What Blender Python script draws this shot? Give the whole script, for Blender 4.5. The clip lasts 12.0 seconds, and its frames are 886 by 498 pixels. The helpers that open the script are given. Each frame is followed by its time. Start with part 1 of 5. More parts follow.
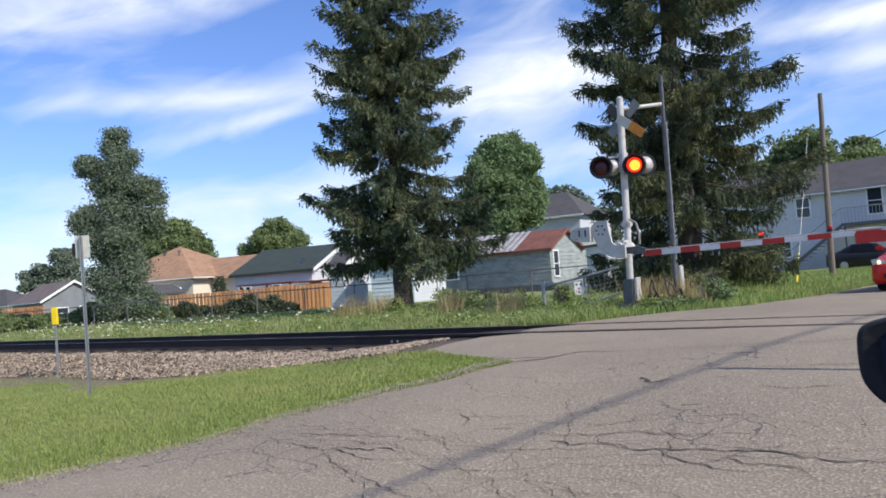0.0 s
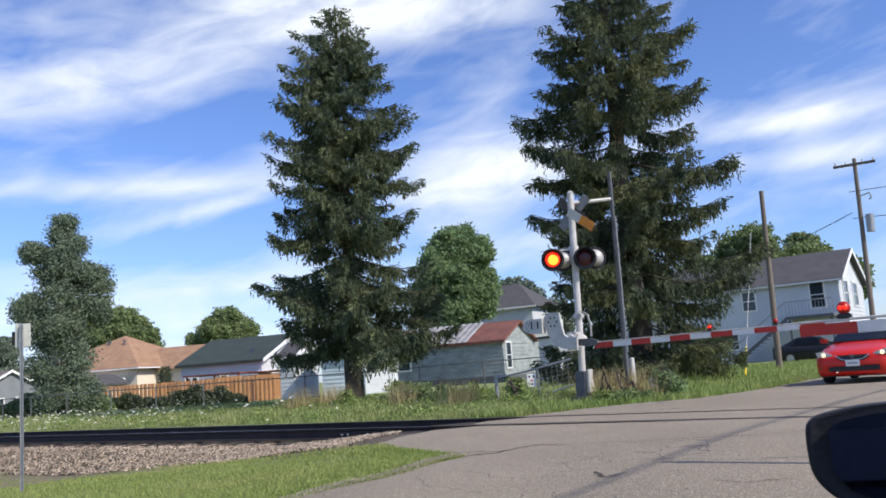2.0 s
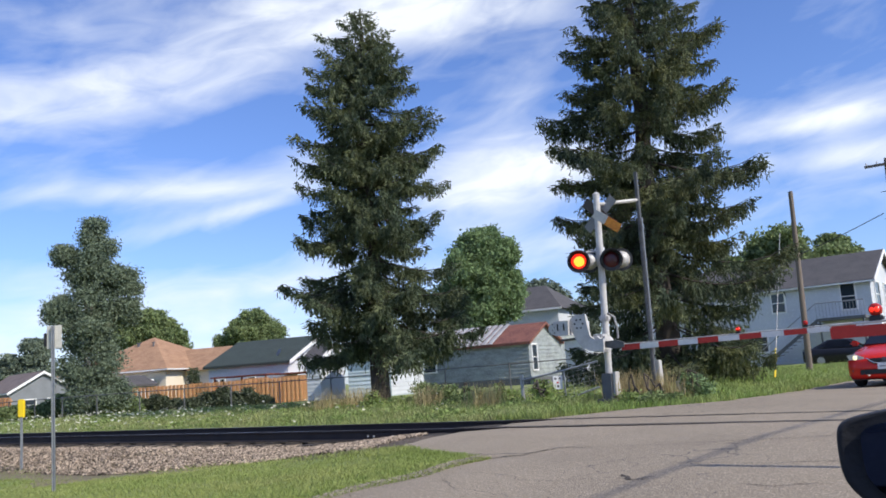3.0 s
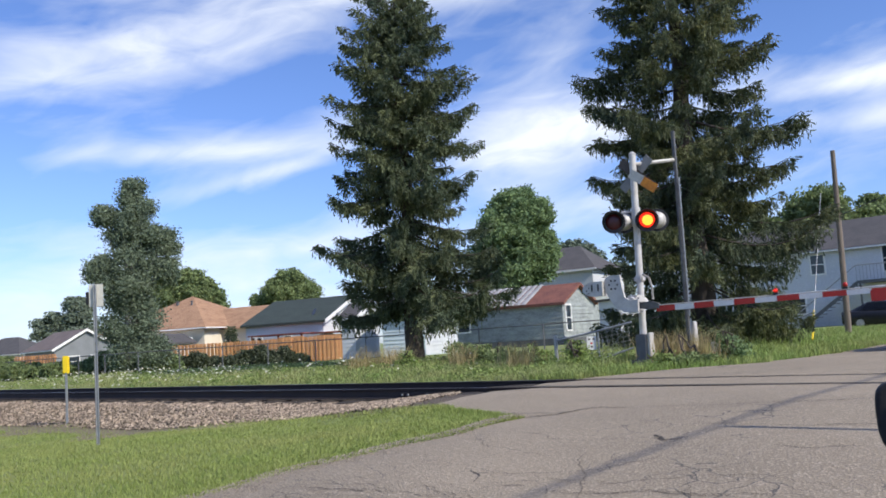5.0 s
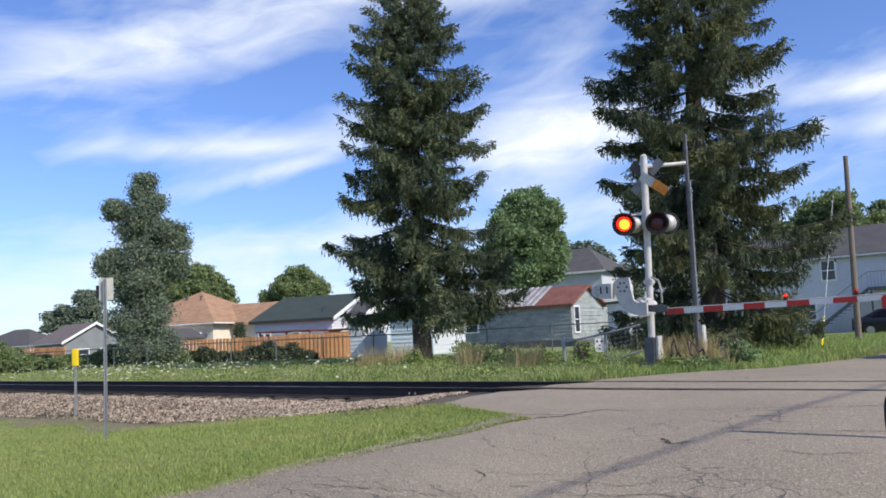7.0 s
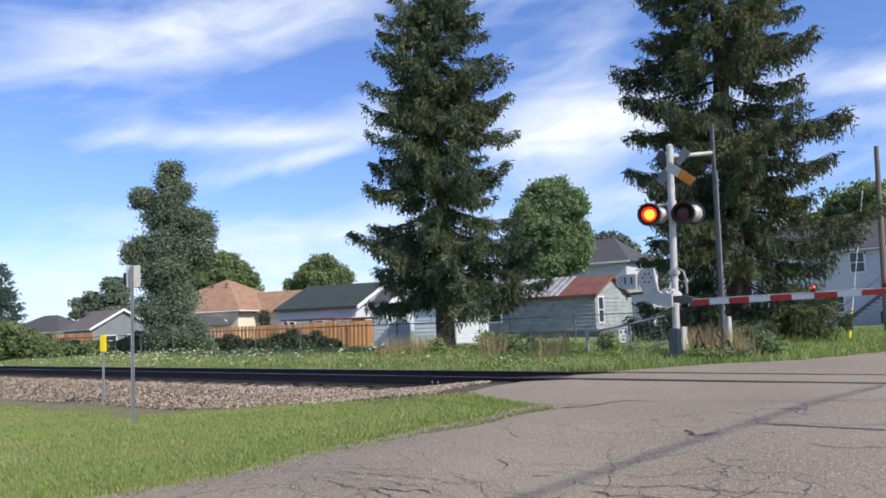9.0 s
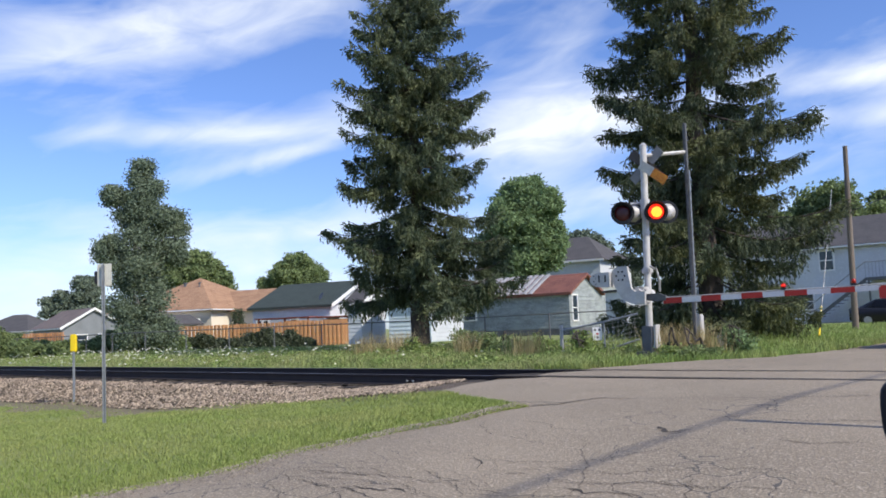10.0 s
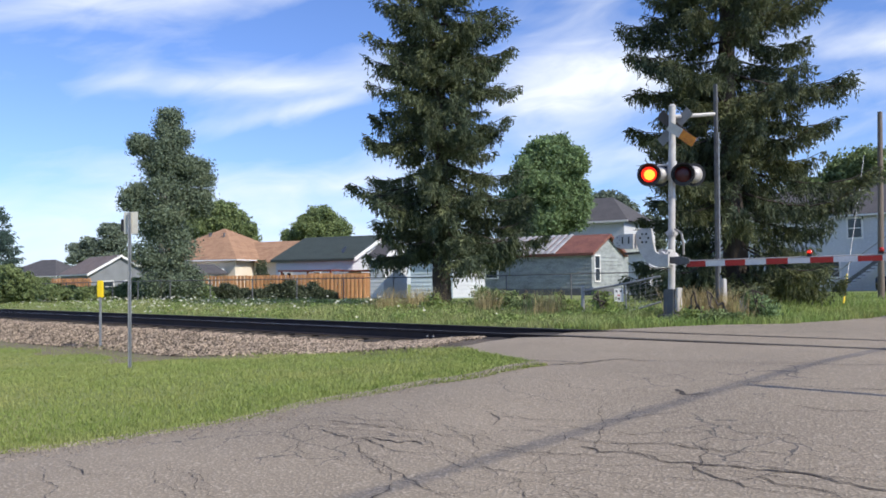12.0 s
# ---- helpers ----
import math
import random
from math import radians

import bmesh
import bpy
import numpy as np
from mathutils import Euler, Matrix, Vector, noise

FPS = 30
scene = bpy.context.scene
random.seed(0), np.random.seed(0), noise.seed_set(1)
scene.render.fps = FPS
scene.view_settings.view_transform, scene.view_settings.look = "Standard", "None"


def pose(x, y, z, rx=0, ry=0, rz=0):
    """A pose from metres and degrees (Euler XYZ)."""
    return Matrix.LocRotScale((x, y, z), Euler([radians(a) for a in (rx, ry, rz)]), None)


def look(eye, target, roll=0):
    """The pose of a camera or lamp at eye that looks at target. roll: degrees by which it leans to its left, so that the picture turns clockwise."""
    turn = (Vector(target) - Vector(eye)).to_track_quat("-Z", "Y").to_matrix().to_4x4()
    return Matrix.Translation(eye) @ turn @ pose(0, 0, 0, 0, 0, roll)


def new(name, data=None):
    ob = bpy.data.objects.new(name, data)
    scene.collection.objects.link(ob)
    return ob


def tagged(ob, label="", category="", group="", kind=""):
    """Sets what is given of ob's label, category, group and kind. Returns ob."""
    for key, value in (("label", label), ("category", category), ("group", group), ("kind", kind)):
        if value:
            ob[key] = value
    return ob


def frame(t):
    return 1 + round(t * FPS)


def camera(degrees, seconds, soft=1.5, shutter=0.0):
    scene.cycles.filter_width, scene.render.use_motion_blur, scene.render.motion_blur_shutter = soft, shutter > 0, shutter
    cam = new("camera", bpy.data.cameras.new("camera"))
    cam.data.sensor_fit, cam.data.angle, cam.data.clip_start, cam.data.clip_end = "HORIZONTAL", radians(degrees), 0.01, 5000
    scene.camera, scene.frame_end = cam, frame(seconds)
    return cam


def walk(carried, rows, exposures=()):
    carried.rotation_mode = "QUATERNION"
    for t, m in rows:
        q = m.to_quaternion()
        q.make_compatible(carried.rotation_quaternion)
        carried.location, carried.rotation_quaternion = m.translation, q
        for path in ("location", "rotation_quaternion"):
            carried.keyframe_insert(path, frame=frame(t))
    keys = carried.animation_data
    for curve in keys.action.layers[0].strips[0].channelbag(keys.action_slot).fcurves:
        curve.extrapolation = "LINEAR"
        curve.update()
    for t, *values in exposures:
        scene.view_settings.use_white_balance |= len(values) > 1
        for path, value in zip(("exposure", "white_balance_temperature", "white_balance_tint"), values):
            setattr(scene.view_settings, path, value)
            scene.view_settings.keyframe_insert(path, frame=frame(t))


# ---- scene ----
cam = camera(55.65, 12.0, soft=1.75)

# ---- camera: hand-held in a car that waits at the crossing; x runs along the track, y along the road ----
EYE = (0.0, 0.0, 0.80)
ROWS = [  # seconds, yaw, pitch, roll
    (0.0, 41.15, 2.49, 4.28),
    (0.5, 40.70, 3.09, 4.27),
    (1.0, 38.18, 5.68, 4.29),
    (1.5, 37.25, 7.43, 3.99),
    (2.0, 37.91, 8.44, 4.07),
    (2.5, 37.52, 8.95, 3.47),
    (2.8, 38.98, 8.88, 3.46),
    (3.0, 39.65, 8.69, 3.95),
    (3.2, 40.94, 8.49, 4.33),
    (5.0, 41.94, 6.14, 3.59),
    (5.5, 42.43, 6.03, 3.53),
    (6.0, 42.66, 5.15, 2.51),
    (6.5, 41.09, 5.60, 1.80),
    (7.0, 42.47, 6.13, 2.58),
    (7.2, 42.09, 6.46, 2.27),
    (8.8, 43.65, 5.63, 2.08),
    (9.0, 44.05, 5.47, 2.10),
    (9.5, 43.20, 6.48, 3.15),
    (10.0, 42.34, 5.29, 2.26),
    (10.5, 43.24, 4.91, 1.80),
    (11.0, 43.87, 4.24, 2.37),
    (11.5, 43.83, 3.50, 1.91),
    (12.0, 43.80, 2.38, 0.60),
]
walk(cam, [(t, pose(*EYE, 90 + pitch, roll, yaw)) for t, yaw, pitch, roll in ROWS], exposures=[(0.0, 0.10), (12.0, 0.10)])

# ---- world, sun ----
SUN_EL, SUN_AZ = radians(40), radians(3)   # towards the sun, from +x to +y
world = bpy.data.worlds.new("sky")
scene.world = world
world.use_nodes = True


def make_sky(w):
    nt = w.node_tree
    nt.nodes.clear()
    N = nt.nodes.new
    link = nt.links.new
    out, bg, sky = N("ShaderNodeOutputWorld"), N("ShaderNodeBackground"), N("ShaderNodeTexSky")
    sky.sky_type, sky.sun_disc = "NISHITA", False
    sky.sun_elevation, sky.sun_rotation = SUN_EL, math.pi / 2 - SUN_AZ
    sky.air_density, sky.dust_density, sky.ozone_density = 1.0, 0.4, 3.0
    co, sep = N("ShaderNodeTexCoord"), N("ShaderNodeSeparateXYZ")
    link(co.outputs["Generated"], sep.inputs[0])

    def calc(op, a, b):
        n = N("ShaderNodeMath")
        n.operation = op
        for i, v in enumerate((a, b)):
            if isinstance(v, (int, float)):
                n.inputs[i].default_value = v
            else:
                link(v, n.inputs[i])
        return n.outputs[0]
    yaw = calc("MULTIPLY", calc("ARCTAN2", calc("MULTIPLY", sep.outputs[0], -1.0), sep.outputs[1]), 57.2958)
    high = calc("MULTIPLY", calc("ARCSINE", sep.outputs[2], 0.0), 57.2958)
    # cirrus: streaks drawn out along a gently rising line
    comb = N("ShaderNodeCombineXYZ")
    link(calc("MULTIPLY", yaw, 0.075), comb.inputs[0])
    link(calc("MULTIPLY", calc("ADD", high, calc("MULTIPLY", yaw, CLOUD_RISE)), 0.22), comb.inputs[1])
    mp = N("ShaderNodeMapping")
    mp.inputs["Location"].default_value = CLOUD_SHIFT
    link(comb.outputs[0], mp.inputs[0])
    big, fine = N("ShaderNodeTexNoise"), N("ShaderNodeTexNoise")
    for n, s, d, r, w_ in ((big, 1.0, 6, 0.5, 0.6), (fine, 2.4, 7, 0.52, 0.8)):
        n.inputs["Scale"].default_value, n.inputs["Detail"].default_value = s, d
        n.inputs["Roughness"].default_value, n.inputs["Distortion"].default_value = r, w_
        link(mp.outputs[0], n.inputs["Vector"])
    mix = calc("ADD", calc("ADD", calc("MULTIPLY", big.outputs[0], 0.45), calc("MULTIPLY", fine.outputs[0], 0.2)), 0.16)
    torn = calc("ADD", calc("MULTIPLY", fine.outputs[0], 1.2), 0.4)
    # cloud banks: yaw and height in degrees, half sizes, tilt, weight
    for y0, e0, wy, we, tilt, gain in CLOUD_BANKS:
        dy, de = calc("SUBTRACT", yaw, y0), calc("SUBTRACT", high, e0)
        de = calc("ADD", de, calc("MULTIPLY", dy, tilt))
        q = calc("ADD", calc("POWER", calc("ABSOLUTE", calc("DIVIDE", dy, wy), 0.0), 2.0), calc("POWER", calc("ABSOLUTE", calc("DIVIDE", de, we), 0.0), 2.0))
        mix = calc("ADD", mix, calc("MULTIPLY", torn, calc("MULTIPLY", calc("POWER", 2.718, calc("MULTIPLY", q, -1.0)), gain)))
    ramp = N("ShaderNodeValToRGB")
    ramp.color_ramp.elements[0].position, ramp.color_ramp.elements[0].color = CLOUD_LOW, (0, 0, 0, 1)
    ramp.color_ramp.elements[1].position, ramp.color_ramp.elements[1].color = CLOUD_HIGH, (0.95, 0.95, 0.95, 1)
    link(mix, ramp.inputs[0])
    col = N("ShaderNodeMix")
    col.data_type = "RGBA"
    col.inputs[7].default_value = CLOUD_COLOUR
    tint = N("ShaderNodeMix")
    tint.data_type, tint.blend_type = "RGBA", "MULTIPLY"
    tint.inputs[0].default_value, tint.inputs[7].default_value = 1.0, SKY_TINT
    link(sky.outputs[0], tint.inputs[6])
    link(ramp.outputs[0], col.inputs[0]), link(tint.outputs[2], col.inputs[6])
    link(col.outputs[2], bg.inputs[0])
    bg.inputs[1].default_value = SKY_STRENGTH
    link(bg.outputs[0], out.inputs[0])


CLOUD_RISE, CLOUD_SHIFT, CLOUD_LOW, CLOUD_HIGH = 0.16, (3.1, 1.7, 0), 0.46, 0.84
SKY_TINT = (0.83, 0.95, 1.34, 1)
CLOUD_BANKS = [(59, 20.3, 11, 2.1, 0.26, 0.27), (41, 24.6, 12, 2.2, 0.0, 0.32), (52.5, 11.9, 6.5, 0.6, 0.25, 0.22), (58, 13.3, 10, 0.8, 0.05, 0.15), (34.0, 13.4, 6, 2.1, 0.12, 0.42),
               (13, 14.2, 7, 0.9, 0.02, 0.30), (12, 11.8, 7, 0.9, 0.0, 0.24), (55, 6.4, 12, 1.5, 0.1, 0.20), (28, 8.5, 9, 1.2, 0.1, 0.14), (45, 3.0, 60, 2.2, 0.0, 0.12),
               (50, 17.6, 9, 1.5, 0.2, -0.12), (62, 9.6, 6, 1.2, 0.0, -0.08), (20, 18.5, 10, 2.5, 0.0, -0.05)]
CLOUD_COLOUR, SKY_STRENGTH = (7.4, 7.8, 8.4, 1), 0.13
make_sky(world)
lamp = bpy.data.lights.new("sun", "SUN")
lamp.energy, lamp.angle, lamp.color = 4.5, radians(0.53), (1.0, 0.93, 0.82)
sun = new("sun", lamp)
sun.matrix_world = look((math.cos(SUN_AZ) * math.cos(SUN_EL) * 60, math.sin(SUN_AZ) * math.cos(SUN_EL) * 60, math.sin(SUN_EL) * 60), (0, 0, 0))


# ---- materials ----
def mat(name, a, b=None, rough=0.7, metal=0.0, scale=6.0, fine=60.0, bump=0.2, c=None, emit=0.0, translucent=0.0, stretch=(1, 1, 1), island=0.0, ior=1.45, spots=0.5, dist=0.02):
    """A surface of two or three colours: large stains of scale, fine grain, and relief."""
    m = bpy.data.materials.new(name)
    m.use_nodes = True
    nt = m.node_tree
    N, link = nt.nodes.new, nt.links.new
    p = nt.nodes["Principled BSDF"]
    p.inputs["Roughness"].default_value, p.inputs["Metallic"].default_value, p.inputs["IOR"].default_value = rough, metal, ior
    b = b or tuple(x * 0.8 for x in a)
    c = c or tuple(min(1, x * 1.12) for x in a)
    co, mp = N("ShaderNodeTexCoord"), N("ShaderNodeMapping")
    mp.inputs["Scale"].default_value = stretch
    link(co.outputs["Object"], mp.inputs[0])
    n1, n2 = N("ShaderNodeTexNoise"), N("ShaderNodeTexNoise")
    for n, s, d in ((n1, scale, 5), (n2, fine, 3)):
        n.inputs["Scale"].default_value, n.inputs["Detail"].default_value = s, d
        link(mp.outputs[0], n.inputs["Vector"])

    def blend(f, x, y, lo, hi):
        r, k = N("ShaderNodeMapRange"), N("ShaderNodeMix")
        r.inputs[1].default_value, r.inputs[2].default_value = lo, hi
        k.data_type = "RGBA"
        link(f, r.inputs[0]), link(r.outputs[0], k.inputs[0])
        for s, v in ((6, x), (7, y)):
            if isinstance(v, tuple):
                k.inputs[s].default_value = (*v, 1)
            else:
                link(v, k.inputs[s])
        return k.outputs[2]
    col = blend(n1.outputs[0], a, b, 0.35, 0.7)
    col = blend(n2.outputs[0], col, c, spots, 0.8)
    if island:
        g, k, hs = N("ShaderNodeNewGeometry"), N("ShaderNodeMapRange"), N("ShaderNodeHueSaturation")
        oi, ad, fr = N("ShaderNodeObjectInfo"), N("ShaderNodeMath"), N("ShaderNodeMath")
        fr.operation = "FRACT"
        link(g.outputs["Random Per Island"], ad.inputs[0]), link(oi.outputs["Random"], ad.inputs[1]), link(ad.outputs[0], fr.inputs[0])
        k.inputs[3].default_value, k.inputs[4].default_value = 1 - island, 1 + island
        link(fr.outputs[0], k.inputs[0]), link(k.outputs[0], hs.inputs["Value"]), link(col, hs.inputs["Color"])
        col = hs.outputs[0]
    link(col, p.inputs["Base Color"])
    if bump:
        bp = N("ShaderNodeBump")
        bp.inputs["Strength"].default_value, bp.inputs["Distance"].default_value = bump, dist
        link(n2.outputs[0], bp.inputs["Height"]), link(bp.outputs[0], p.inputs["Normal"])
    if emit:
        link(col, p.inputs["Emission Color"])
        p.inputs["Emission Strength"].default_value = emit
    if translucent:
        tr, ms = N("ShaderNodeBsdfTranslucent"), N("ShaderNodeMixShader")
        link(col, tr.inputs[0])
        ms.inputs[0].default_value = translucent
        link(p.outputs[0], ms.inputs[1]), link(tr.outputs[0], ms.inputs[2])
        link(ms.outputs[0], nt.nodes["Material Output"].inputs[0])
    return m


def glass(name, tint=(0.02, 0.025, 0.03)):
    m = bpy.data.materials.new(name)
    m.use_nodes = True
    p = m.node_tree.nodes["Principled BSDF"]
    p.inputs["Base Color"].default_value = (*tint, 1)
    p.inputs["Roughness"].default_value, p.inputs["Specular IOR Level"].default_value = 0.04, 0.6
    return m


GRASS_SOIL = mat("lawn_ground", (0.19, 0.235, 0.07), (0.245, 0.255, 0.095), 0.95, scale=0.7, fine=25, bump=0.6, c=(0.15, 0.19, 0.05), dist=0.05)
LAWN = mat("lawn_blades", (0.27, 0.335, 0.09), (0.36, 0.375, 0.13), 0.65, scale=0.55, fine=4, bump=0, c=(0.20, 0.275, 0.06), translucent=0.35, island=0.25)
WEED = mat("weeds", (0.30, 0.36, 0.13), (0.43, 0.42, 0.19), 0.7, scale=0.8, fine=3, bump=0, c=(0.15, 0.22, 0.065), translucent=0.45, island=0.4)
VERGE = mat("verge_blades", (0.225, 0.32, 0.085), (0.33, 0.36, 0.13), 0.65, scale=0.5, fine=4, bump=0, c=(0.13, 0.22, 0.045), translucent=0.4, island=0.4)
DRY = mat("dry_grass", (0.42, 0.34, 0.18), (0.34, 0.29, 0.13), 0.8, scale=0.7, fine=4, bump=0, translucent=0.3, island=0.3)
PETAL = mat("white_petals", (0.78, 0.76, 0.62), rough=0.8, bump=0, translucent=0.3)
SPRUCE = mat("spruce_needles", (0.080, 0.112, 0.064), (0.165, 0.185, 0.082), 0.65, scale=0.7, fine=3, bump=0, c=(0.050, 0.076, 0.056), translucent=0.3, island=0.4)
SPRUCE_B = mat("olive_spruce_needles", (0.074, 0.102, 0.06), (0.175, 0.185, 0.072), 0.65, scale=0.6, fine=3, bump=0, c=(0.046, 0.07, 0.052), translucent=0.3, island=0.4)
BLUE_SPRUCE = mat("blue_spruce_needles", (0.08, 0.13, 0.11), (0.06, 0.1, 0.08), 0.7, bump=0, translucent=0.1, island=0.3)
BIRCH_LEAF = mat("birch_leaves", (0.15, 0.195, 0.13), (0.195, 0.24, 0.155), 0.85, scale=0.5, fine=3, bump=0, translucent=0.25, island=0.35)
MAPLE_LEAF = mat("maple_leaves", (0.175, 0.255, 0.115), (0.225, 0.31, 0.14), 0.85, scale=0.4, fine=3, bump=0, translucent=0.35, island=0.35)
DARK_LEAF = mat("dark_leaves", (0.17, 0.225, 0.09), (0.225, 0.275, 0.115), 0.85, scale=0.4, fine=3, bump=0, translucent=0.3, island=0.35)
VINE_LEAF = mat("vine_leaves", (0.055, 0.07, 0.04), (0.08, 0.10, 0.05), 0.6, scale=0.5, fine=3, bump=0, translucent=0.15, island=0.35)
# distance haze is put into this leaf colour: paler and greyer
HAZED_LEAF = mat("hazed_leaves", (0.17, 0.21, 0.15), (0.14, 0.18, 0.13), 0.85, scale=0.3, fine=3, bump=0, translucent=0.2, island=0.3)
BARK = mat("bark", (0.085, 0.068, 0.056), (0.055, 0.045, 0.037), 0.95, scale=5, fine=40, bump=0.8, stretch=(1, 1, 0.2))
BIRCH_BARK = mat("birch_bark", (0.55, 0.53, 0.48), (0.25, 0.23, 0.2), 0.85, scale=6, fine=30, bump=0.4, stretch=(1, 1, 3))
STONE = mat("ballast_stone", (0.30, 0.235, 0.17), (0.19, 0.145, 0.105), 0.9, scale=2, fine=40, bump=0.3, c=(0.47, 0.385, 0.29), island=0.8)
GRIT = mat("pale_grit", (0.35, 0.30, 0.24), (0.25, 0.21, 0.165), 0.95, scale=3, fine=40, bump=0.2, island=0.4)
GRAVEL_BED = mat("gravel_bed", (0.15, 0.118, 0.09), (0.10, 0.08, 0.062), 0.95, scale=3, fine=45, bump=1.0, c=(0.25, 0.20, 0.155), dist=0.06)
RAIL = mat("rusty_rail_steel", (0.045, 0.034, 0.032), (0.03, 0.024, 0.024), 0.85, 0.0, scale=3, fine=50, bump=0.3)
RAIL_TOP = mat("worn_rail_head", (0.30, 0.29, 0.29), (0.2, 0.19, 0.19), 0.4, 0.9, scale=3, fine=60, bump=0.05)
TIE = mat("creosoted_wood", (0.06, 0.05, 0.042), (0.04, 0.033, 0.028), 0.95, scale=3, fine=40, bump=0.7, stretch=(1, 6, 1))
CONCRETE = mat("concrete", (0.42, 0.40, 0.37), (0.33, 0.31, 0.29), 0.9, scale=4, fine=60, bump=0.4)
GALV = mat("galvanised_steel", (0.38, 0.385, 0.385), (0.29, 0.295, 0.30), 0.45, 0.55, scale=8, fine=50, bump=0.08)
DULL_STEEL = mat("dull_grey_steel", (0.15, 0.15, 0.15), (0.10, 0.10, 0.10), 0.6, 0.3, scale=8, fine=50, bump=0.1)
SILVER = mat("aluminium_paint", (0.56, 0.54, 0.51), (0.42, 0.40, 0.38), 0.5, 0.12, scale=5, fine=60, bump=0.1, c=(0.66, 0.64, 0.61))
DARK_BOX = mat("dark_grey_paint", (0.13, 0.135, 0.14), (0.09, 0.09, 0.1), 0.6, scale=6, fine=60, bump=0.1)
BLACK = mat("black_enamel", (0.018, 0.018, 0.02), (0.026, 0.026, 0.028), 0.45, scale=6, fine=60, bump=0.05)
LENS_OFF = mat("unlit_red_lens", (0.085, 0.012, 0.012), (0.06, 0.01, 0.01), 0.25, scale=10, fine=80, bump=0.1)
LENS_RED = mat("red_lens", (0.9, 0.03, 0.01), (0.85, 0.02, 0.01), 0.3, bump=0, emit=1.2)
LENS_HOT = mat("glowing_lens_centre", (1.0, 0.36, 0.03), (1.0, 0.30, 0.02), 0.3, bump=0, emit=2.2, c=(1.0, 0.42, 0.05))
ARM_RED = mat("red_reflective_tape", (0.50, 0.035, 0.025), (0.42, 0.03, 0.02), 0.5, scale=8, fine=70, bump=0.05)
ARM_WHITE = mat("white_reflective_tape", (0.74, 0.74, 0.72), (0.64, 0.64, 0.63), 0.5, scale=8, fine=70, bump=0.05)
ORANGE = mat("orange_rust_plate", (0.75, 0.28, 0.03), (0.55, 0.17, 0.03), 0.7, scale=9, fine=50, bump=0.1, c=(0.85, 0.4, 0.08))
SIGN_BACK = mat("weathered_sign_back", (0.62, 0.60, 0.52), (0.5, 0.48, 0.42), 0.6, scale=5, fine=50, bump=0.05)
YELLOW = mat("yellow_plastic", (0.85, 0.62, 0.02), (0.78, 0.55, 0.02), 0.5, bump=0.05)
WHITE_SIGN = mat("white_sign_face", (0.8, 0.8, 0.78), (0.7, 0.7, 0.68), 0.5, bump=0.02)
SIDING = mat("white_siding", (0.60, 0.62, 0.64), (0.53, 0.55, 0.57), 0.6, scale=0.7, fine=8, bump=0.05)
# weathered peeling paint, with the cottage's tree shade also darkened into the colour
OLD_SIDING = mat("weathered_shaded_mint_siding", (0.33, 0.36, 0.355), (0.19, 0.205, 0.205), 0.85, scale=1.3, fine=9, bump=0.1, c=(0.45, 0.51, 0.49), stretch=(1, 1, 3))
CREAM = mat("cream_stucco", (0.76, 0.68, 0.55), (0.68, 0.6, 0.48), 0.85, scale=0.8, fine=40, bump=0.2)
TRIM = mat("white_trim", (0.8, 0.8, 0.78), (0.72, 0.72, 0.7), 0.5, bump=0.03)
TAN_SHINGLE = mat("tan_shingles", (0.37, 0.215, 0.125), (0.25, 0.14, 0.082), 0.9, scale=1.5, fine=22, bump=0.5, c=(0.55, 0.36, 0.22), stretch=(1, 1, 2))
GREEN_SHINGLE = mat("dark_green_shingles", (0.042, 0.058, 0.052), (0.034, 0.046, 0.042), 0.9, scale=1.2, fine=22, bump=0.5, c=(0.055, 0.07, 0.064))
GREY_SHINGLE = mat("grey_shingles", (0.085, 0.08, 0.082), (0.062, 0.06, 0.062), 0.9, scale=1.2, fine=22, bump=0.5, c=(0.11, 0.105, 0.105))
BROWN_SHINGLE = mat("brown_shingles", (0.19, 0.15, 0.13), (0.14, 0.11, 0.1), 0.9, scale=1.2, fine=22, bump=0.5)
RUST_ROOF = mat("rusty_red_metal_roof", (0.21, 0.085, 0.06), (0.14, 0.055, 0.042), 0.7, scale=1.5, fine=14, bump=0.2, c=(0.34, 0.15, 0.1))
PALE_ROOF = mat("pale_metal_roof", (0.40, 0.395, 0.385), (0.27, 0.26, 0.25), 0.5, scale=1.5, fine=14, bump=0.1)
FENCE = mat("orange_stained_boards", (0.72, 0.36, 0.16), (0.60, 0.28, 0.11), 0.8, scale=1.0, fine=14, bump=0.3, c=(0.80, 0.45, 0.22), stretch=(3, 3, 0.5), island=0.22)
POLE_WOOD = mat("weathered_pole_wood", (0.20, 0.165, 0.135), (0.14, 0.115, 0.095), 0.9, scale=4, fine=40, bump=0.5, stretch=(1, 1, 0.1))
WINDOW = glass("window_glass", (0.03, 0.04, 0.05))
DARK_WIN = glass("dark_glass", (0.012, 0.013, 0.016))
RED_PAINT = mat("red_car_paint", (0.62, 0.022, 0.012), (0.58, 0.02, 0.012), 0.25, 0.0, bump=0)
BLACK_PAINT = mat("black_car_paint", (0.012, 0.013, 0.016), (0.016, 0.016, 0.02), 0.2, 0.0, bump=0)
RUBBER = mat("tyre_rubber", (0.02, 0.02, 0.02), (0.03, 0.03, 0.03), 0.9, bump=0.2)
PLASTIC = mat("black_plastic", (0.02, 0.02, 0.022), (0.028, 0.028, 0.03), 0.6, scale=8, fine=90, bump=0.1)
CHROME = mat("chrome", (0.7, 0.7, 0.72), rough=0.15, metal=1.0, bump=0)
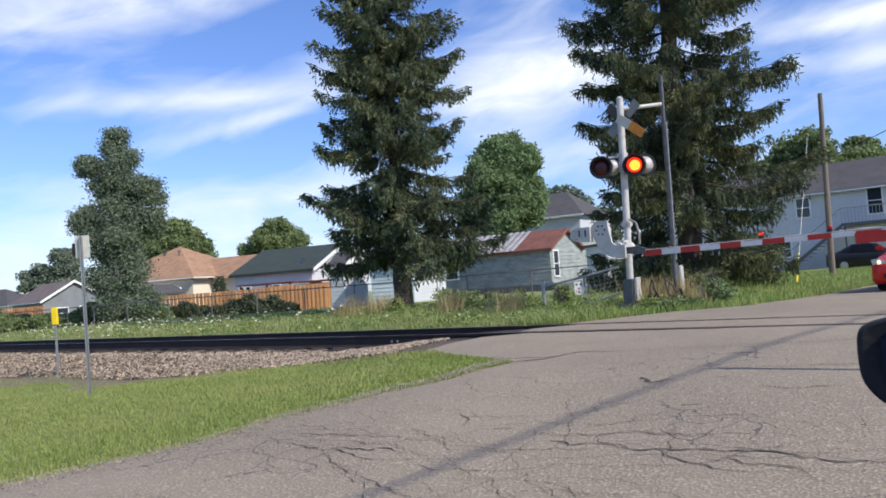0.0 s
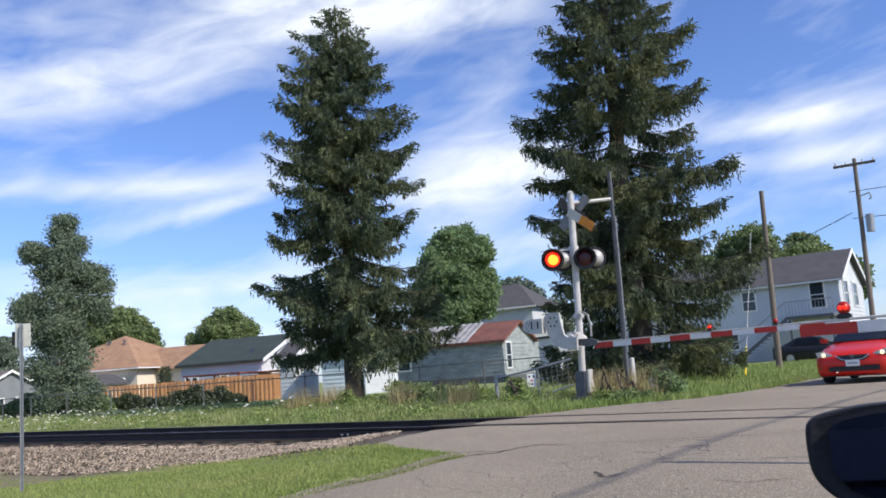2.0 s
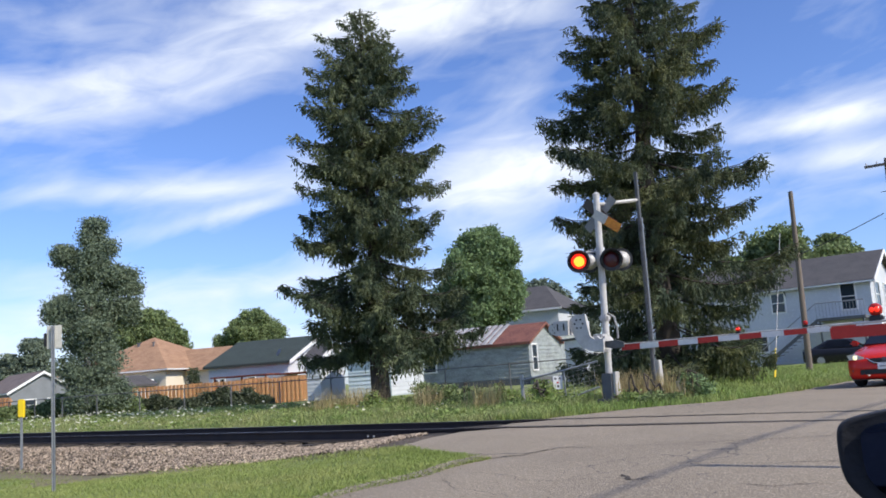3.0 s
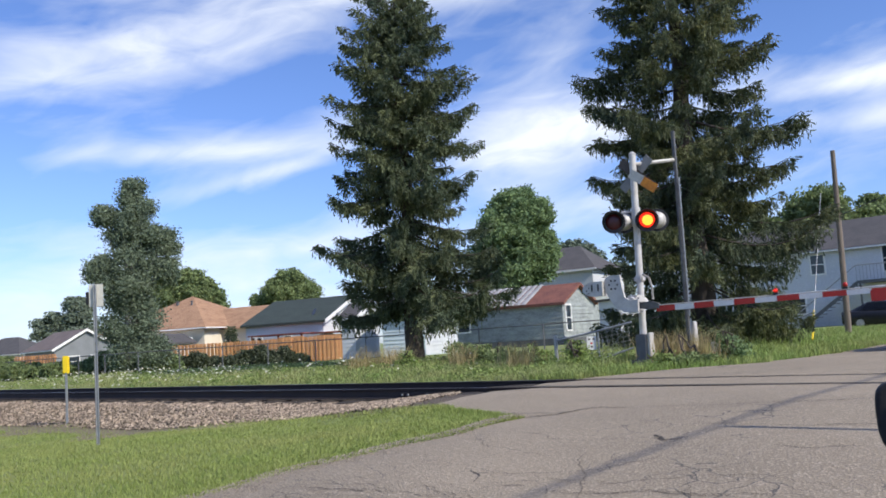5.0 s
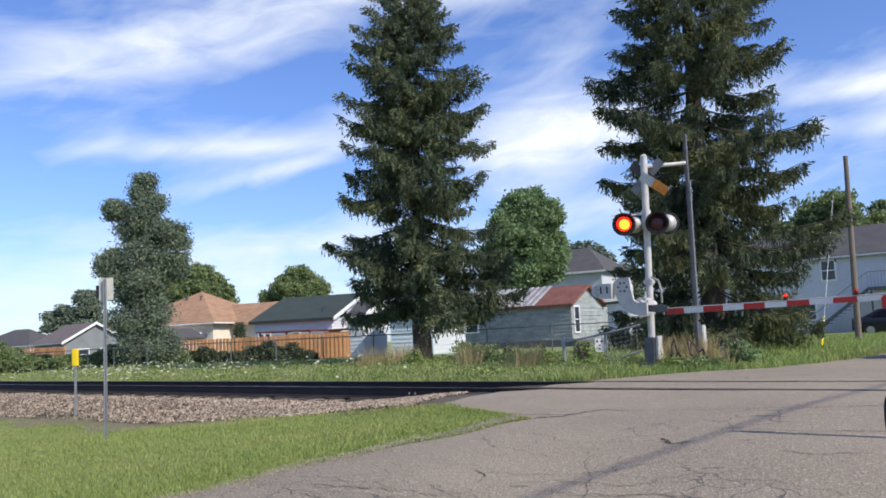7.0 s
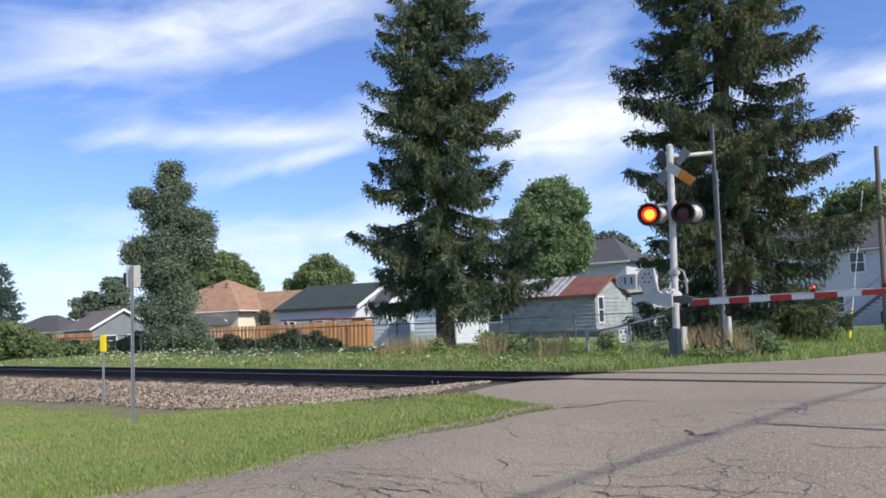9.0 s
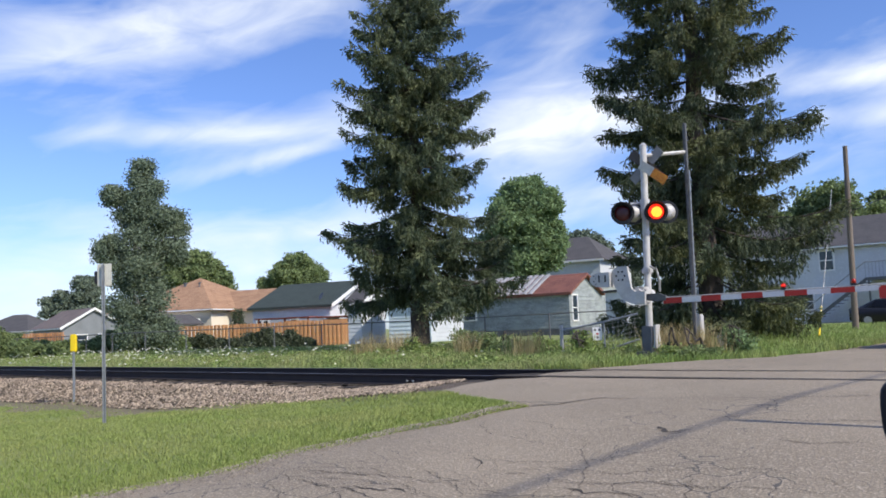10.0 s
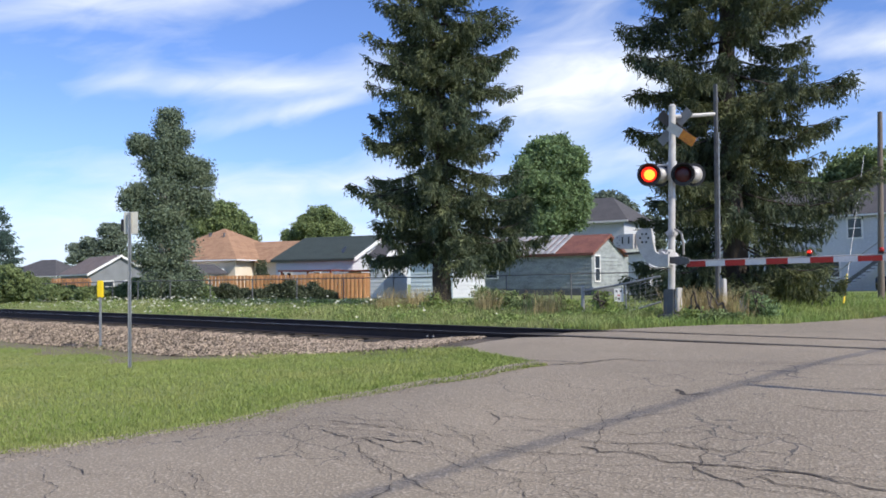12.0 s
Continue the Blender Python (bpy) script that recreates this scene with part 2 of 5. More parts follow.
HEADLIGHT = mat("lit_headlight", (1.0, 0.82, 0.5), (1.0, 0.78, 0.45), 0.2, bump=0, emit=1.1)
CLEAR = mat("clear_lamp_cover", (0.55, 0.55, 0.55), rough=0.12, metal=0.3, bump=0)
MIRROR = mat("mirror_glass", (0.75, 0.78, 0.9), (0.75, 0.78, 0.9), 0.03, 1.0, bump=0)
CABIN = mat("dark_cabin_trim", (0.03, 0.034, 0.05), (0.024, 0.027, 0.04), 0.8, bump=0.1)
WIRE = mat("cable_sheath", (0.03, 0.03, 0.03), rough=0.7, bump=0)
TAR = mat("crack_filler", (0.055, 0.046, 0.038), (0.075, 0.063, 0.052), 0.9, scale=4, fine=40, bump=0.3)
DIRT = mat("bare_dirt", (0.20, 0.165, 0.10), (0.15, 0.135, 0.075), 0.95, scale=2, fine=30, bump=0.6)


def asphalt():
    """Old grey road surface: pale aggregate, darker patches and a net of hairline cracks."""
    m = mat("old_asphalt", (0.278, 0.229, 0.166), (0.205, 0.169, 0.123), 0.9, scale=0.45, fine=55, bump=1.0, c=(0.56, 0.47, 0.36), spots=0.5, dist=0.012)
    nt = m.node_tree
    N, link = nt.nodes.new, nt.links.new
    p = nt.nodes["Principled BSDF"]
    src = p.inputs["Base Color"].links[0].from_socket
    co, nz, ad = N("ShaderNodeTexCoord"), N("ShaderNodeTexNoise"), N("ShaderNodeVectorMath")
    nz.inputs["Scale"].default_value, nz.inputs["Detail"].default_value = 3.0, 5
    link(co.outputs["Object"], nz.inputs["Vector"])
    sc = N("ShaderNodeVectorMath")
    sc.operation = "SCALE"
    sc.inputs[3].default_value = 0.35
    link(nz.outputs["Color"], sc.inputs[0])
    link(co.outputs["Object"], ad.inputs[0]), link(sc.outputs[0], ad.inputs[1])
    vo = N("ShaderNodeTexVoronoi")
    vo.feature = "DISTANCE_TO_EDGE"
    vo.inputs["Scale"].default_value = 2.2
    link(ad.outputs[0], vo.inputs["Vector"])
    gate = N("ShaderNodeTexNoise")
    gate.inputs["Scale"].default_value = 0.5
    link(co.outputs["Object"], gate.inputs["Vector"])
    wid = N("ShaderNodeMapRange")
    wid.inputs[1].default_value, wid.inputs[2].default_value, wid.inputs[3].default_value, wid.inputs[4].default_value = 0.53, 0.68, 0.0, 0.02
    link(gate.outputs[0], wid.inputs[0])
    lt = N("ShaderNodeMath")
    lt.operation = "LESS_THAN"
    link(vo.outputs["Distance"], lt.inputs[0]), link(wid.outputs[0], lt.inputs[1])
    k = N("ShaderNodeMix")
    k.data_type = "RGBA"
    k.inputs[7].default_value = (0.11, 0.098, 0.086, 1)
    link(lt.outputs[0], k.inputs[0]), link(src, k.inputs[6])
    link(k.outputs[2], p.inputs["Base Color"])
    return m


ASPHALT = asphalt()


# ---- mesh helpers ----
def part(name, bm, material, parent=None, label="", smooth=False):
    me = bpy.data.meshes.new(name)
    bm.to_mesh(me)
    bm.free()
    for p in me.polygons:
        p.use_smooth = smooth
    for m in material if isinstance(material, (list, tuple)) else (material,):
        me.materials.append(m)
    ob = new(name, me)
    ob.parent = parent
    return tagged(ob, label)


def thing(name, label, category, at=(0, 0, 0), turn=0.0, group="", kind=""):
    ob = new(name)
    ob.matrix_basis = pose(*at, 0, 0, turn)
    return tagged(ob, label, category, group, kind)


def raw(name, verts, faces, material, parent=None, label="", smooth=False):
    me = bpy.data.meshes.new(name)
    me.from_pydata([tuple(v) for v in verts], [], faces)
    me.materials.append(material)
    if smooth:
        me.shade_smooth()
    ob = new(name, me)
    ob.parent = parent
    return tagged(ob, label)


def box(bm, x0, x1, y0, y1, z0, z1, bevel=0.0, mat_i=0):
    r = bmesh.ops.create_cube(bm, size=1, matrix=Matrix.Translation(((x0 + x1) / 2, (y0 + y1) / 2, (z0 + z1) / 2)) @ Matrix.Diagonal((x1 - x0, y1 - y0, z1 - z0, 1)))
    fs = {f for v in r["verts"] for f in v.link_faces}
    for f in fs:
        f.material_index = mat_i
    if bevel:
        bmesh.ops.bevel(bm, geom=list({e for f in fs for e in f.edges}), offset=bevel, segments=2, affect="EDGES")
    return bm


def boxes(*rows, bevel=0.0):
    bm = bmesh.new()
    for r in rows:
        box(bm, *r, bevel=bevel)
    return bm


def tube(bm, p, q, r0, r1=None, n=12, cap=True):
    """A straight round bar from p to q."""
    r1 = r0 if r1 is None else r1
    p, q = Vector(p), Vector(q)
    d = q - p
    turn = d.to_track_quat("Z", "Y").to_matrix().to_4x4()
    bmesh.ops.create_cone(bm, cap_ends=cap, segments=n, radius1=r0, radius2=max(r1, 1e-4), depth=d.length, matrix=Matrix.Translation((p + q) / 2) @ turn)
    return bm


def tubes(points, r, n=8):
    bm = bmesh.new()
    for a, b in zip(points, points[1:]):
        tube(bm, a, b, r, n=n)
    return bm


def prism(points, y0, y1):
    """A solid from an outline in x and z, from y0 to y1."""
    bm = bmesh.new()
    a = [bm.verts.new((x, y0, z)) for x, z in points]
    b = [bm.verts.new((x, y1, z)) for x, z in points]
    n = len(points)
    bm.faces.new(a), bm.faces.new(b[::-1])
    for i in range(n):
        bm.faces.new((a[i], b[i], b[(i + 1) % n], a[(i + 1) % n]))
    bmesh.ops.recalc_face_normals(bm, faces=bm.faces)
    return bm


def smoothstep(x, a, b):
    t = np.clip((np.asarray(x, float) - a) / (b - a), 0, 1)
    return t * t * (3 - 2 * t)


# ---- the lie of the land ----
NEAR_RAIL, FAR_RAIL = 10.35, 11.87
ROAD_L, ROAD_R = -6.35, 3.6


def road_z(y):
    y = np.asarray(y, float)
    return -0.42 * (1 - smoothstep(y, -1.0, 9.6)) - 0.12 * smoothstep(y, 13.5, 24) - 0.25 * smoothstep(y, 30, 70)


EDGE_Y = (-60, -4, 1.5, 2.1, 3.2, 4.5, 6.0, 7.4, 7.65, 8.05, 8.55, 10, 12, 13.2, 14.7, 15.3, 16.2, 20, 28, 60)
EDGE_X = (-6.6, -6.5, -6.42, -6.32, -6.0, -5.88, -5.78, -5.62, -6.15, -7.15, -7.95, -8.2, -8.4, -8.2, -7.9, -7.2, -6.75, -6.9, -7.1, -7.2)


def road_left(y):
    """The left edge of the asphalt: it flares out over the crossing."""
    y = np.asarray(y, float)
    return np.interp(y, EDGE_Y, EDGE_X) + 0.05 * np.sin(y * 2.3) + 0.035 * np.sin(y * 5.1 + 1)


def land_z(x, y):
    """Ground height beside the road."""
    x, y = np.asarray(x, float), np.asarray(y, float)
    near = np.interp(-x, (6, 9, 10.2, 12, 15.5, 25, 60), (-0.26, -0.26, -0.28, -0.42, -0.64, -0.74, -0.8))
    bed = -0.24
    z = near + (bed - near) * smoothstep(y, 7.9, 9.6)
    far = -0.06 + 0.12 * smoothstep(y, 14, 20) - 0.28 * smoothstep(-x, 28, 60)
    z = z + (far - bed) * smoothstep(y, 12.6, 14.8) * (y > 11)
    edge = smoothstep(x, road_left(y) - 3.2, road_left(y) - 0.1)
    z = z * (1 - edge) + (road_z(y) - 0.055) * edge
    right = smoothstep(x, 3.0, 6.0)
    z = z * (1 - right) + (road_z(y) - 0.15) * right
    return z


def rough_z(x, y):
    """Ground height with its small humps, away from the track."""
    hump = 0.014 * np.sin(x * 1.3 + y * 0.7) * np.sin(y * 1.1) + 0.008 * np.sin(x * 3.1 - y * 2.3)
    return land_z(x, y) + hump * (np.abs(np.asarray(y) - 11.1) > 3.2) * smoothstep(-np.asarray(x), 6.5, 8.5)


def axis(spans):
    out = []
    for a, b, s in spans:
        out += list(np.arange(a, b, s))
    return np.array(out + [spans[-1][1]])


def make_ground():
    xs = axis([(-2500, -300, 220), (-300, -90, 15), (-90, -45, 3), (-45, -4, 0.35), (-4, 12, 0.8), (12, 100, 8), (100, 2500, 240)])
    ys = axis([(-2500, -100, 240), (-100, -4, 8), (-4, 26, 0.3), (26, 70, 2), (70, 300, 15), (300, 2500, 220)])
    X, Y = np.meshgrid(xs, ys)
    Z = land_z(X, Y)
    on_road = (X > road_left(Y) + 0.02) & (X < ROAD_R - 0.3)
    Z = np.where(on_road, road_z(Y) - 0.09, Z)
    bumpy = ((X < -4) & (X > -90) & (Y > -6) & (Y < 70) & ~on_road)
    Z = np.where(bumpy, rough_z(X, Y), Z)
    v = np.stack([X.ravel(), Y.ravel(), Z.ravel()], 1)
    nx, ny = len(xs), len(ys)
    f, kinds = [], []
    for j in range(ny - 1):
        for i in range(nx - 1):
            k = j * nx + i
            f.append((k, k + 1, k + nx + 1, k + nx))
            xm, ym = (xs[i] + xs[i + 1]) / 2, (ys[j] + ys[j + 1]) / 2
            kinds.append(3 if 7.55 + 0.35 * math.sin(xm * 1.7) < ym < 8.4 + 0.2 * math.sin(xm * 0.9) and -26 < xm < -12.0 + 0.8 * math.sin(ym * 5) else 2 if 9.9 < ym < 12.5 and abs(xm) < 300 else 1 if 8.3 + 0.2 * math.sin(xm * 0.9) < ym <= 9.9 and abs(xm) < 300 else 0)
    ob = raw("ground", v, f, GRASS_SOIL, smooth=True)
    ob.data.materials.append(GRAVEL_BED)
    ob.data.materials.append(TIE)
    ob.data.materials.append(DIRT)
    ob.data.polygons.foreach_set("material_index", kinds)
    tagged(ob, "mown grass and railway gravel bed", "ground", kind="structure")


def make_road():
    ys = axis([(-60, -4, 4), (-4, 26, 0.15), (26, 300, 8)])
    verts, faces = [], []
    cols = 14
    for y in ys:
        l = float(road_left(y))
        for c in range(cols):
            u = c / (cols - 1)
            x = l + (ROAD_R - l) * u
            z = float(road_z(y)) + 0.02 * math.sin(x * 0.9 + 1) * math.sin(y * 0.5) * (1 if y < 9 else 0.3) - (0.05 if c in (0, cols - 1) else 0)
            verts.append((x, y, z))
    for j in range(len(ys) - 1):
        for c in range(cols - 1):
            k = j * cols + c
            ym = (ys[j] + ys[j + 1]) / 2
            faces.append((k, k + 1, k + cols + 1, k + cols))
    ob = raw("road", verts, faces, ASPHALT, smooth=True)
    tagged(ob, "cracked old grey asphalt road over the crossing", "road", kind="structure")
    return ob


def crack(path, width, seed, z_of=road_z):
    """A wandering open crack, as a thin dark strip on the asphalt; also draws the gate arm's shadow line."""
    rng = random.Random(seed)
    verts, faces = [], []
    pts = []
    for (x0, y0), (x1, y1) in zip(path, path[1:]):
        n = max(2, int(math.hypot(x1 - x0, y1 - y0) / 0.055))
        for i in range(n):
            t = i / n
            pts.append((x0 + (x1 - x0) * t, y0 + (y1 - y0) * t))
    pts.append(path[-1])
    off = 0.0
    for i, (x, y) in enumerate(pts):
        off = off * 0.8 + rng.uniform(-0.035, 0.035)
        a, b = pts[max(0, i - 1)], pts[min(len(pts) - 1, i + 1)]
        d = math.hypot(b[0] - a[0], b[1] - a[1])
        nx, ny = -(b[1] - a[1]) / d, (b[0] - a[0]) / d
        w = width * rng.uniform(0.25, 1.0) * (0.3 + 0.7 * math.sin(math.pi * min(1, (i + 1) / len(pts))))
        for s in (-1, 1):
            px, py = x + nx * (off + s * w / 2), y + ny * (off + s * w / 2)
            verts.append((px, py, float(z_of(py)) + 0.02 * math.sin(px * 0.9 + 1) * math.sin(py * 0.5) * (1 if py < 9 else 0.3) + 0.006))
        if i:
            k = 2 * i
            faces.append((k - 2, k, k + 1, k - 1))
    return verts, faces


def make_cracks(road):
    seams_and_arm_shadow = [([(-5.9, 7.37), (-5.08, 7.4), (-4.93, 7.92), (-4.41, 7.85)], 0.05), ([(-4.6, 7.85), (-3.2, 8.14), (-2.45, 8.48), (3.4, 8.6)], 0.032),
             # the first strip below is the near gate arm's shadow, drawn in dark
             ([(-3.31, 6.94), (-2.94, 6.89), (-2.04, 7.01), (3.4, 7.05)], 0.026), ([(-3.43, 6.37), (-3.25, 6.22), (-3.14, 6.23)], 0.07)]
    web = [([(-2.79, 4.56), (-2.65, 4.43), (-2.46, 4.35), (-2.04, 4.39), (-1.74, 4.41), (-1.51, 4.37), (-1.28, 4.38), (-0.6, 4.4)], 0.03),
           ([(-3.04, 4.37), (-2.86, 4.32), (-2.62, 4.37), (-2.46, 4.35)], 0.025), ([(-2.33, 4.37), (-2.14, 4.26), (-1.9, 4.15), (-1.69, 4.05)], 0.018),
           ([(-3.26, 4.54), (-3.02, 4.57), (-2.69, 4.7), (-2.4, 4.71), (-2.06, 4.81), (-1.6, 4.83)], 0.016), ([(-2.12, 4.5), (-1.78, 4.51), (-1.52, 4.55), (-1.35, 4.6)], 0.016)]
    left = [([(-5.49, 3.9), (-4.94, 4.02), (-4.46, 4.14), (-4.04, 4.18), (-3.65, 4.2)], 0.016), ([(-5.21, 3.82), (-4.93, 3.72), (-4.54, 3.69), (-4.3, 3.74), (-3.84, 3.66), (-3.62, 3.73)], 0.018),
            ([(-4.4, 3.77), (-4.13, 3.84), (-4.09, 3.9), (-3.79, 3.86)], 0.028), ([(-4.24, 4.88), (-4.05, 4.82), (-3.84, 4.6)], 0.016), ([(-3.3, 2.86), (-3.36, 2.99), (-3.45, 3.16)], 0.02),
            ([(-1.86, 4.33), (-1.73, 4.23), (-1.57, 4.25), (-1.41, 4.24)], 0.016), ([(-3.74, 4.42), (-3.43, 4.52)], 0.018), ([(-2.39, 6.16), (-2.21, 6.12), (-1.81, 6.21)], 0.02),
            ([(-5.59, 2.21), (-5.15, 2.17), (-4.84, 2.24)], 0.012), ([(-3.51, 4.04), (-3.06, 4.14), (-2.7, 4.32)], 0.014)]
    paths = seams_and_arm_shadow + web + left
    rng = random.Random(5)
    for i in range(85):
        x, y = rng.uniform(-5.5, 0.5), rng.choice((rng.uniform(1.5, 7.2), rng.uniform(3.4, 4.9), rng.uniform(2.6, 4.6)))
        a = rng.choice((0.1, 0.2, -0.15, 0.0, 1.4, 0.05)) + rng.uniform(-0.3, 0.3)
        pts = [(x, y)]
        for s in range(rng.randint(2, 6)):
            a += rng.uniform(-0.6, 0.6)
            x, y = x + 0.35 * math.cos(a), y + 0.35 * math.sin(a)
            pts.append((min(max(x, -6.2), 3.3), min(y, 8.0)))
        paths.append((pts, rng.uniform(0.004, 0.011)))
    for i, (p, w) in enumerate(paths):
        v, f = crack(p, w * 0.9, i)
        raw("crack", v, f, TAR, road)
    # flangeways: dark grooves along both rails where the asphalt meets them
    for y0, y1 in ((NEAR_RAIL - 0.06, NEAR_RAIL + 0.14), (FAR_RAIL - 0.03, FAR_RAIL + 0.05)):
        v, f = [], []
        xs = np.arange(-8.4, ROAD_R, 0.3)
        for i, x in enumerate(xs):
            wob = 0.012 * math.sin(x * 3.0) + 0.01 * math.sin(x * 7.3)
            v += [(x, y0 + wob, 0.008), (x, y1 + wob * 0.5, 0.008)]
            if i:
                f.append((2 * i - 2, 2 * i, 2 * i + 1, 2 * i - 1))
        raw("flangeway", v, f, TAR, road)


# ---- railway ----
def make_track():
    track = thing("railway_track", "single railway track of dark rusty rails on wooden ties", "railway track")
    prof = [(-0.07, -0.175), (0.07, -0.175), (0.07, -0.163), (0.012, -0.145), (0.01, -0.045), (0.035, -0.03), (0.035, -0.002), (0.028, 0.0), (-0.028, 0.0), (-0.035, -0.002), (-0.035, -0.03), (-0.01, -0.045), (-0.012, -0.145), (-0.07, -0.163)]
    for y in (NEAR_RAIL, FAR_RAIL):
        bm = bmesh.new()
        ends = []
        for x in (-420, ROAD_L - 1.2, ROAD_R + 1, 420):
            ends.append([bm.verts.new((x, y + u, w + 0.004)) for u, w in prof])
        n = len(prof)
        for a, b in zip(ends, ends[1:]):
            for i in range(n):
                f = bm.faces.new((a[i], a[(i + 1) % n], b[(i + 1) % n], b[i]))
                f.material_index = 1 if i == 7 else 0
        bm.faces.new(ends[0]), bm.faces.new(ends[-1])
        bmesh.ops.recalc_face_normals(bm, faces=bm.faces)
        part("rail", bm, [RAIL, RAIL_TOP], track)
    bm = bmesh.new()
    box(bm, -0.11, 0.11, NEAR_RAIL - 0.55, FAR_RAIL + 0.55, -0.36, -0.175, bevel=0.012)
    me_ob = part("tie", bm, TIE, track)
    me_ob.location.x = -8.9
    rng = random.Random(2)
    for i in range(1, 110):
        o = new("tie", me_ob.data)
        o.parent = track
        o.location = (-8.9 - 0.53 * i + rng.uniform(-0.03, 0.03), rng.uniform(-0.03, 0.03), rng.uniform(-0.03, -0.01))
        o.rotation_euler.z = rng.uniform(-0.02, 0.02)
    # joint bars and their bolts on the near rail
    bar = part("joint_bar", boxes((-0.45, 0.45, NEAR_RAIL - 0.045, NEAR_RAIL - 0.02, -0.13, -0.06), bevel=0.006), RAIL, track)
    bar.location.x = -9.9
    for dx in (-0.36, -0.22, 0.22, 0.36):
        bm = bmesh.new()
        tube(bm, (dx, NEAR_RAIL - 0.07, -0.095), (dx, NEAR_RAIL - 0.04, -0.095), 0.016, n=8)
        part("bolt", bm, GALV, bar)


def scatter_mesh(name, base_v, base_f, places, material, kind_label, category):
    """Joins many small copies (4x4 matrices) of one shape into a single mesh."""
    bv = np.array(base_v)
    M = np.array(places)
    V = np.einsum("nij,kj->nki", M[:, :3, :3], bv) + M[:, None, :3, 3]
    n, k = len(M), len(bv)
    faces = [tuple(i * k + q for q in f) for i in range(n) for f in base_f]
    ob = raw(name, V.reshape(-1, 3), faces, material)
    return tagged(ob, kind_label, category, kind="stuff")


def rand_mats(xyz, smin, smax, rng, squash=1.0, tilt=3.14):
    out = []
    for p in xyz:
        s = rng.uniform(smin, smax)
        e = Euler((rng.uniform(-tilt, tilt), rng.uniform(-tilt, tilt), rng.uniform(0, 6.28))).to_matrix()
        m = np.eye(4)
        m[:3, :3] = np.array(e) @ np.diag((s * rng.uniform(0.7, 1.3), s, s * squash * rng.uniform(0.6, 1.0)))
        m[:3, 3] = p
        out.append(m)
    return out


def make_ballast():
    rng = np.random.default_rng(4)
    stone_v = [(-1, -0.7, -0.3), (0.9, -0.8, -0.4), (1.0, 0.8, -0.3), (-0.8, 0.9, -0.5), (-0.6, -0.5, 0.7), (0.7, -0.4, 0.6), (0.5, 0.6, 0.8), (-0.7, 0.5, 0.6)]
    stone_f = [(0, 1, 5, 4), (1, 2, 6, 5), (2, 3, 7, 6), (3, 0, 4, 7), (4, 5, 6, 7)]
    n = 44000
    x = -8.2 - 40 * rng.random(n) ** 1.5
    y = 8.3 + 1.85 * rng.random(n)
    keep = (x < road_left(y) - 0.45 - 0.3 * rng.random(n)) & (y > 8.3 + 0.2 * np.sin(x * 0.9) + rng.normal(0, 0.12, n))
    x, y = x[keep], y[keep]
    z = land_z(x, y) + 0.015
    scatter_mesh("ballast", stone_v, stone_f, rand_mats(np.stack([x, y, z], 1), 0.013, 0.031, rng, tilt=0.9), STONE, "brown and grey crushed stone along the track", "ballast")
    # loose grit along the broken road edge
    n = 9000
    y = -1.0 + 8.6 * rng.random(n)
    x = road_left(y) + np.abs(rng.normal(0.0, 1.0, n)) * np.interp(y, (2, 7.3, 7.6), (0.34, 0.12, 0.05)) - 0.06
    z = np.where(x > road_left(y), road_z(y) - 0.015, land_z(x, y)) + 0.012
    scatter_mesh("road_grit", stone_v, stone_f, rand_mats(np.stack([x, y, z], 1), 0.002, 0.006, rng, tilt=0.7), GRIT, "loose pale grit along the road edge", "gravel")


def blade_mesh(name, x, y, z, hmin, hmax, width, material, label, category, rng, lean=0.35):
    """Upright tapered blades, each of two bent pieces."""
    n = len(x)
    h = rng.uniform(hmin, hmax, n)
    a = rng.uniform(0, 2 * np.pi, n)
    w = width * rng.uniform(0.6, 1.3, n)
    le = lean * h * rng.uniform(0.2, 1.2, n)
    la = rng.uniform(0, 2 * np.pi, n)
    cx, sx = np.cos(a) * w, np.sin(a) * w
    lx, ly = np.cos(la) * le, np.sin(la) * le
    P = np.stack([x, y, z], 1)
    v = np.empty((n, 5, 3))
    v[:, 0] = P - np.stack([cx, sx, 0 * h], 1)
    v[:, 1] = P + np.stack([cx, sx, 0 * h], 1)
    mid = P + np.stack([lx * 0.35, ly * 0.35, h * 0.6], 1)
    v[:, 2] = mid + np.stack([cx, sx, 0 * h], 1) * 0.8
    v[:, 3] = mid - np.stack([cx, sx, 0 * h], 1) * 0.8
    v[:, 4] = P + np.stack([lx, ly, h], 1)
    f = []
    for i in range(n):
        k = 5 * i
        f += [(k, k + 1, k + 2, k + 3), (k + 3, k + 2, k + 4)]
    ob = raw(name, v.reshape(-1, 3), f, material)
    return tagged(ob, label, category, kind="stuff")


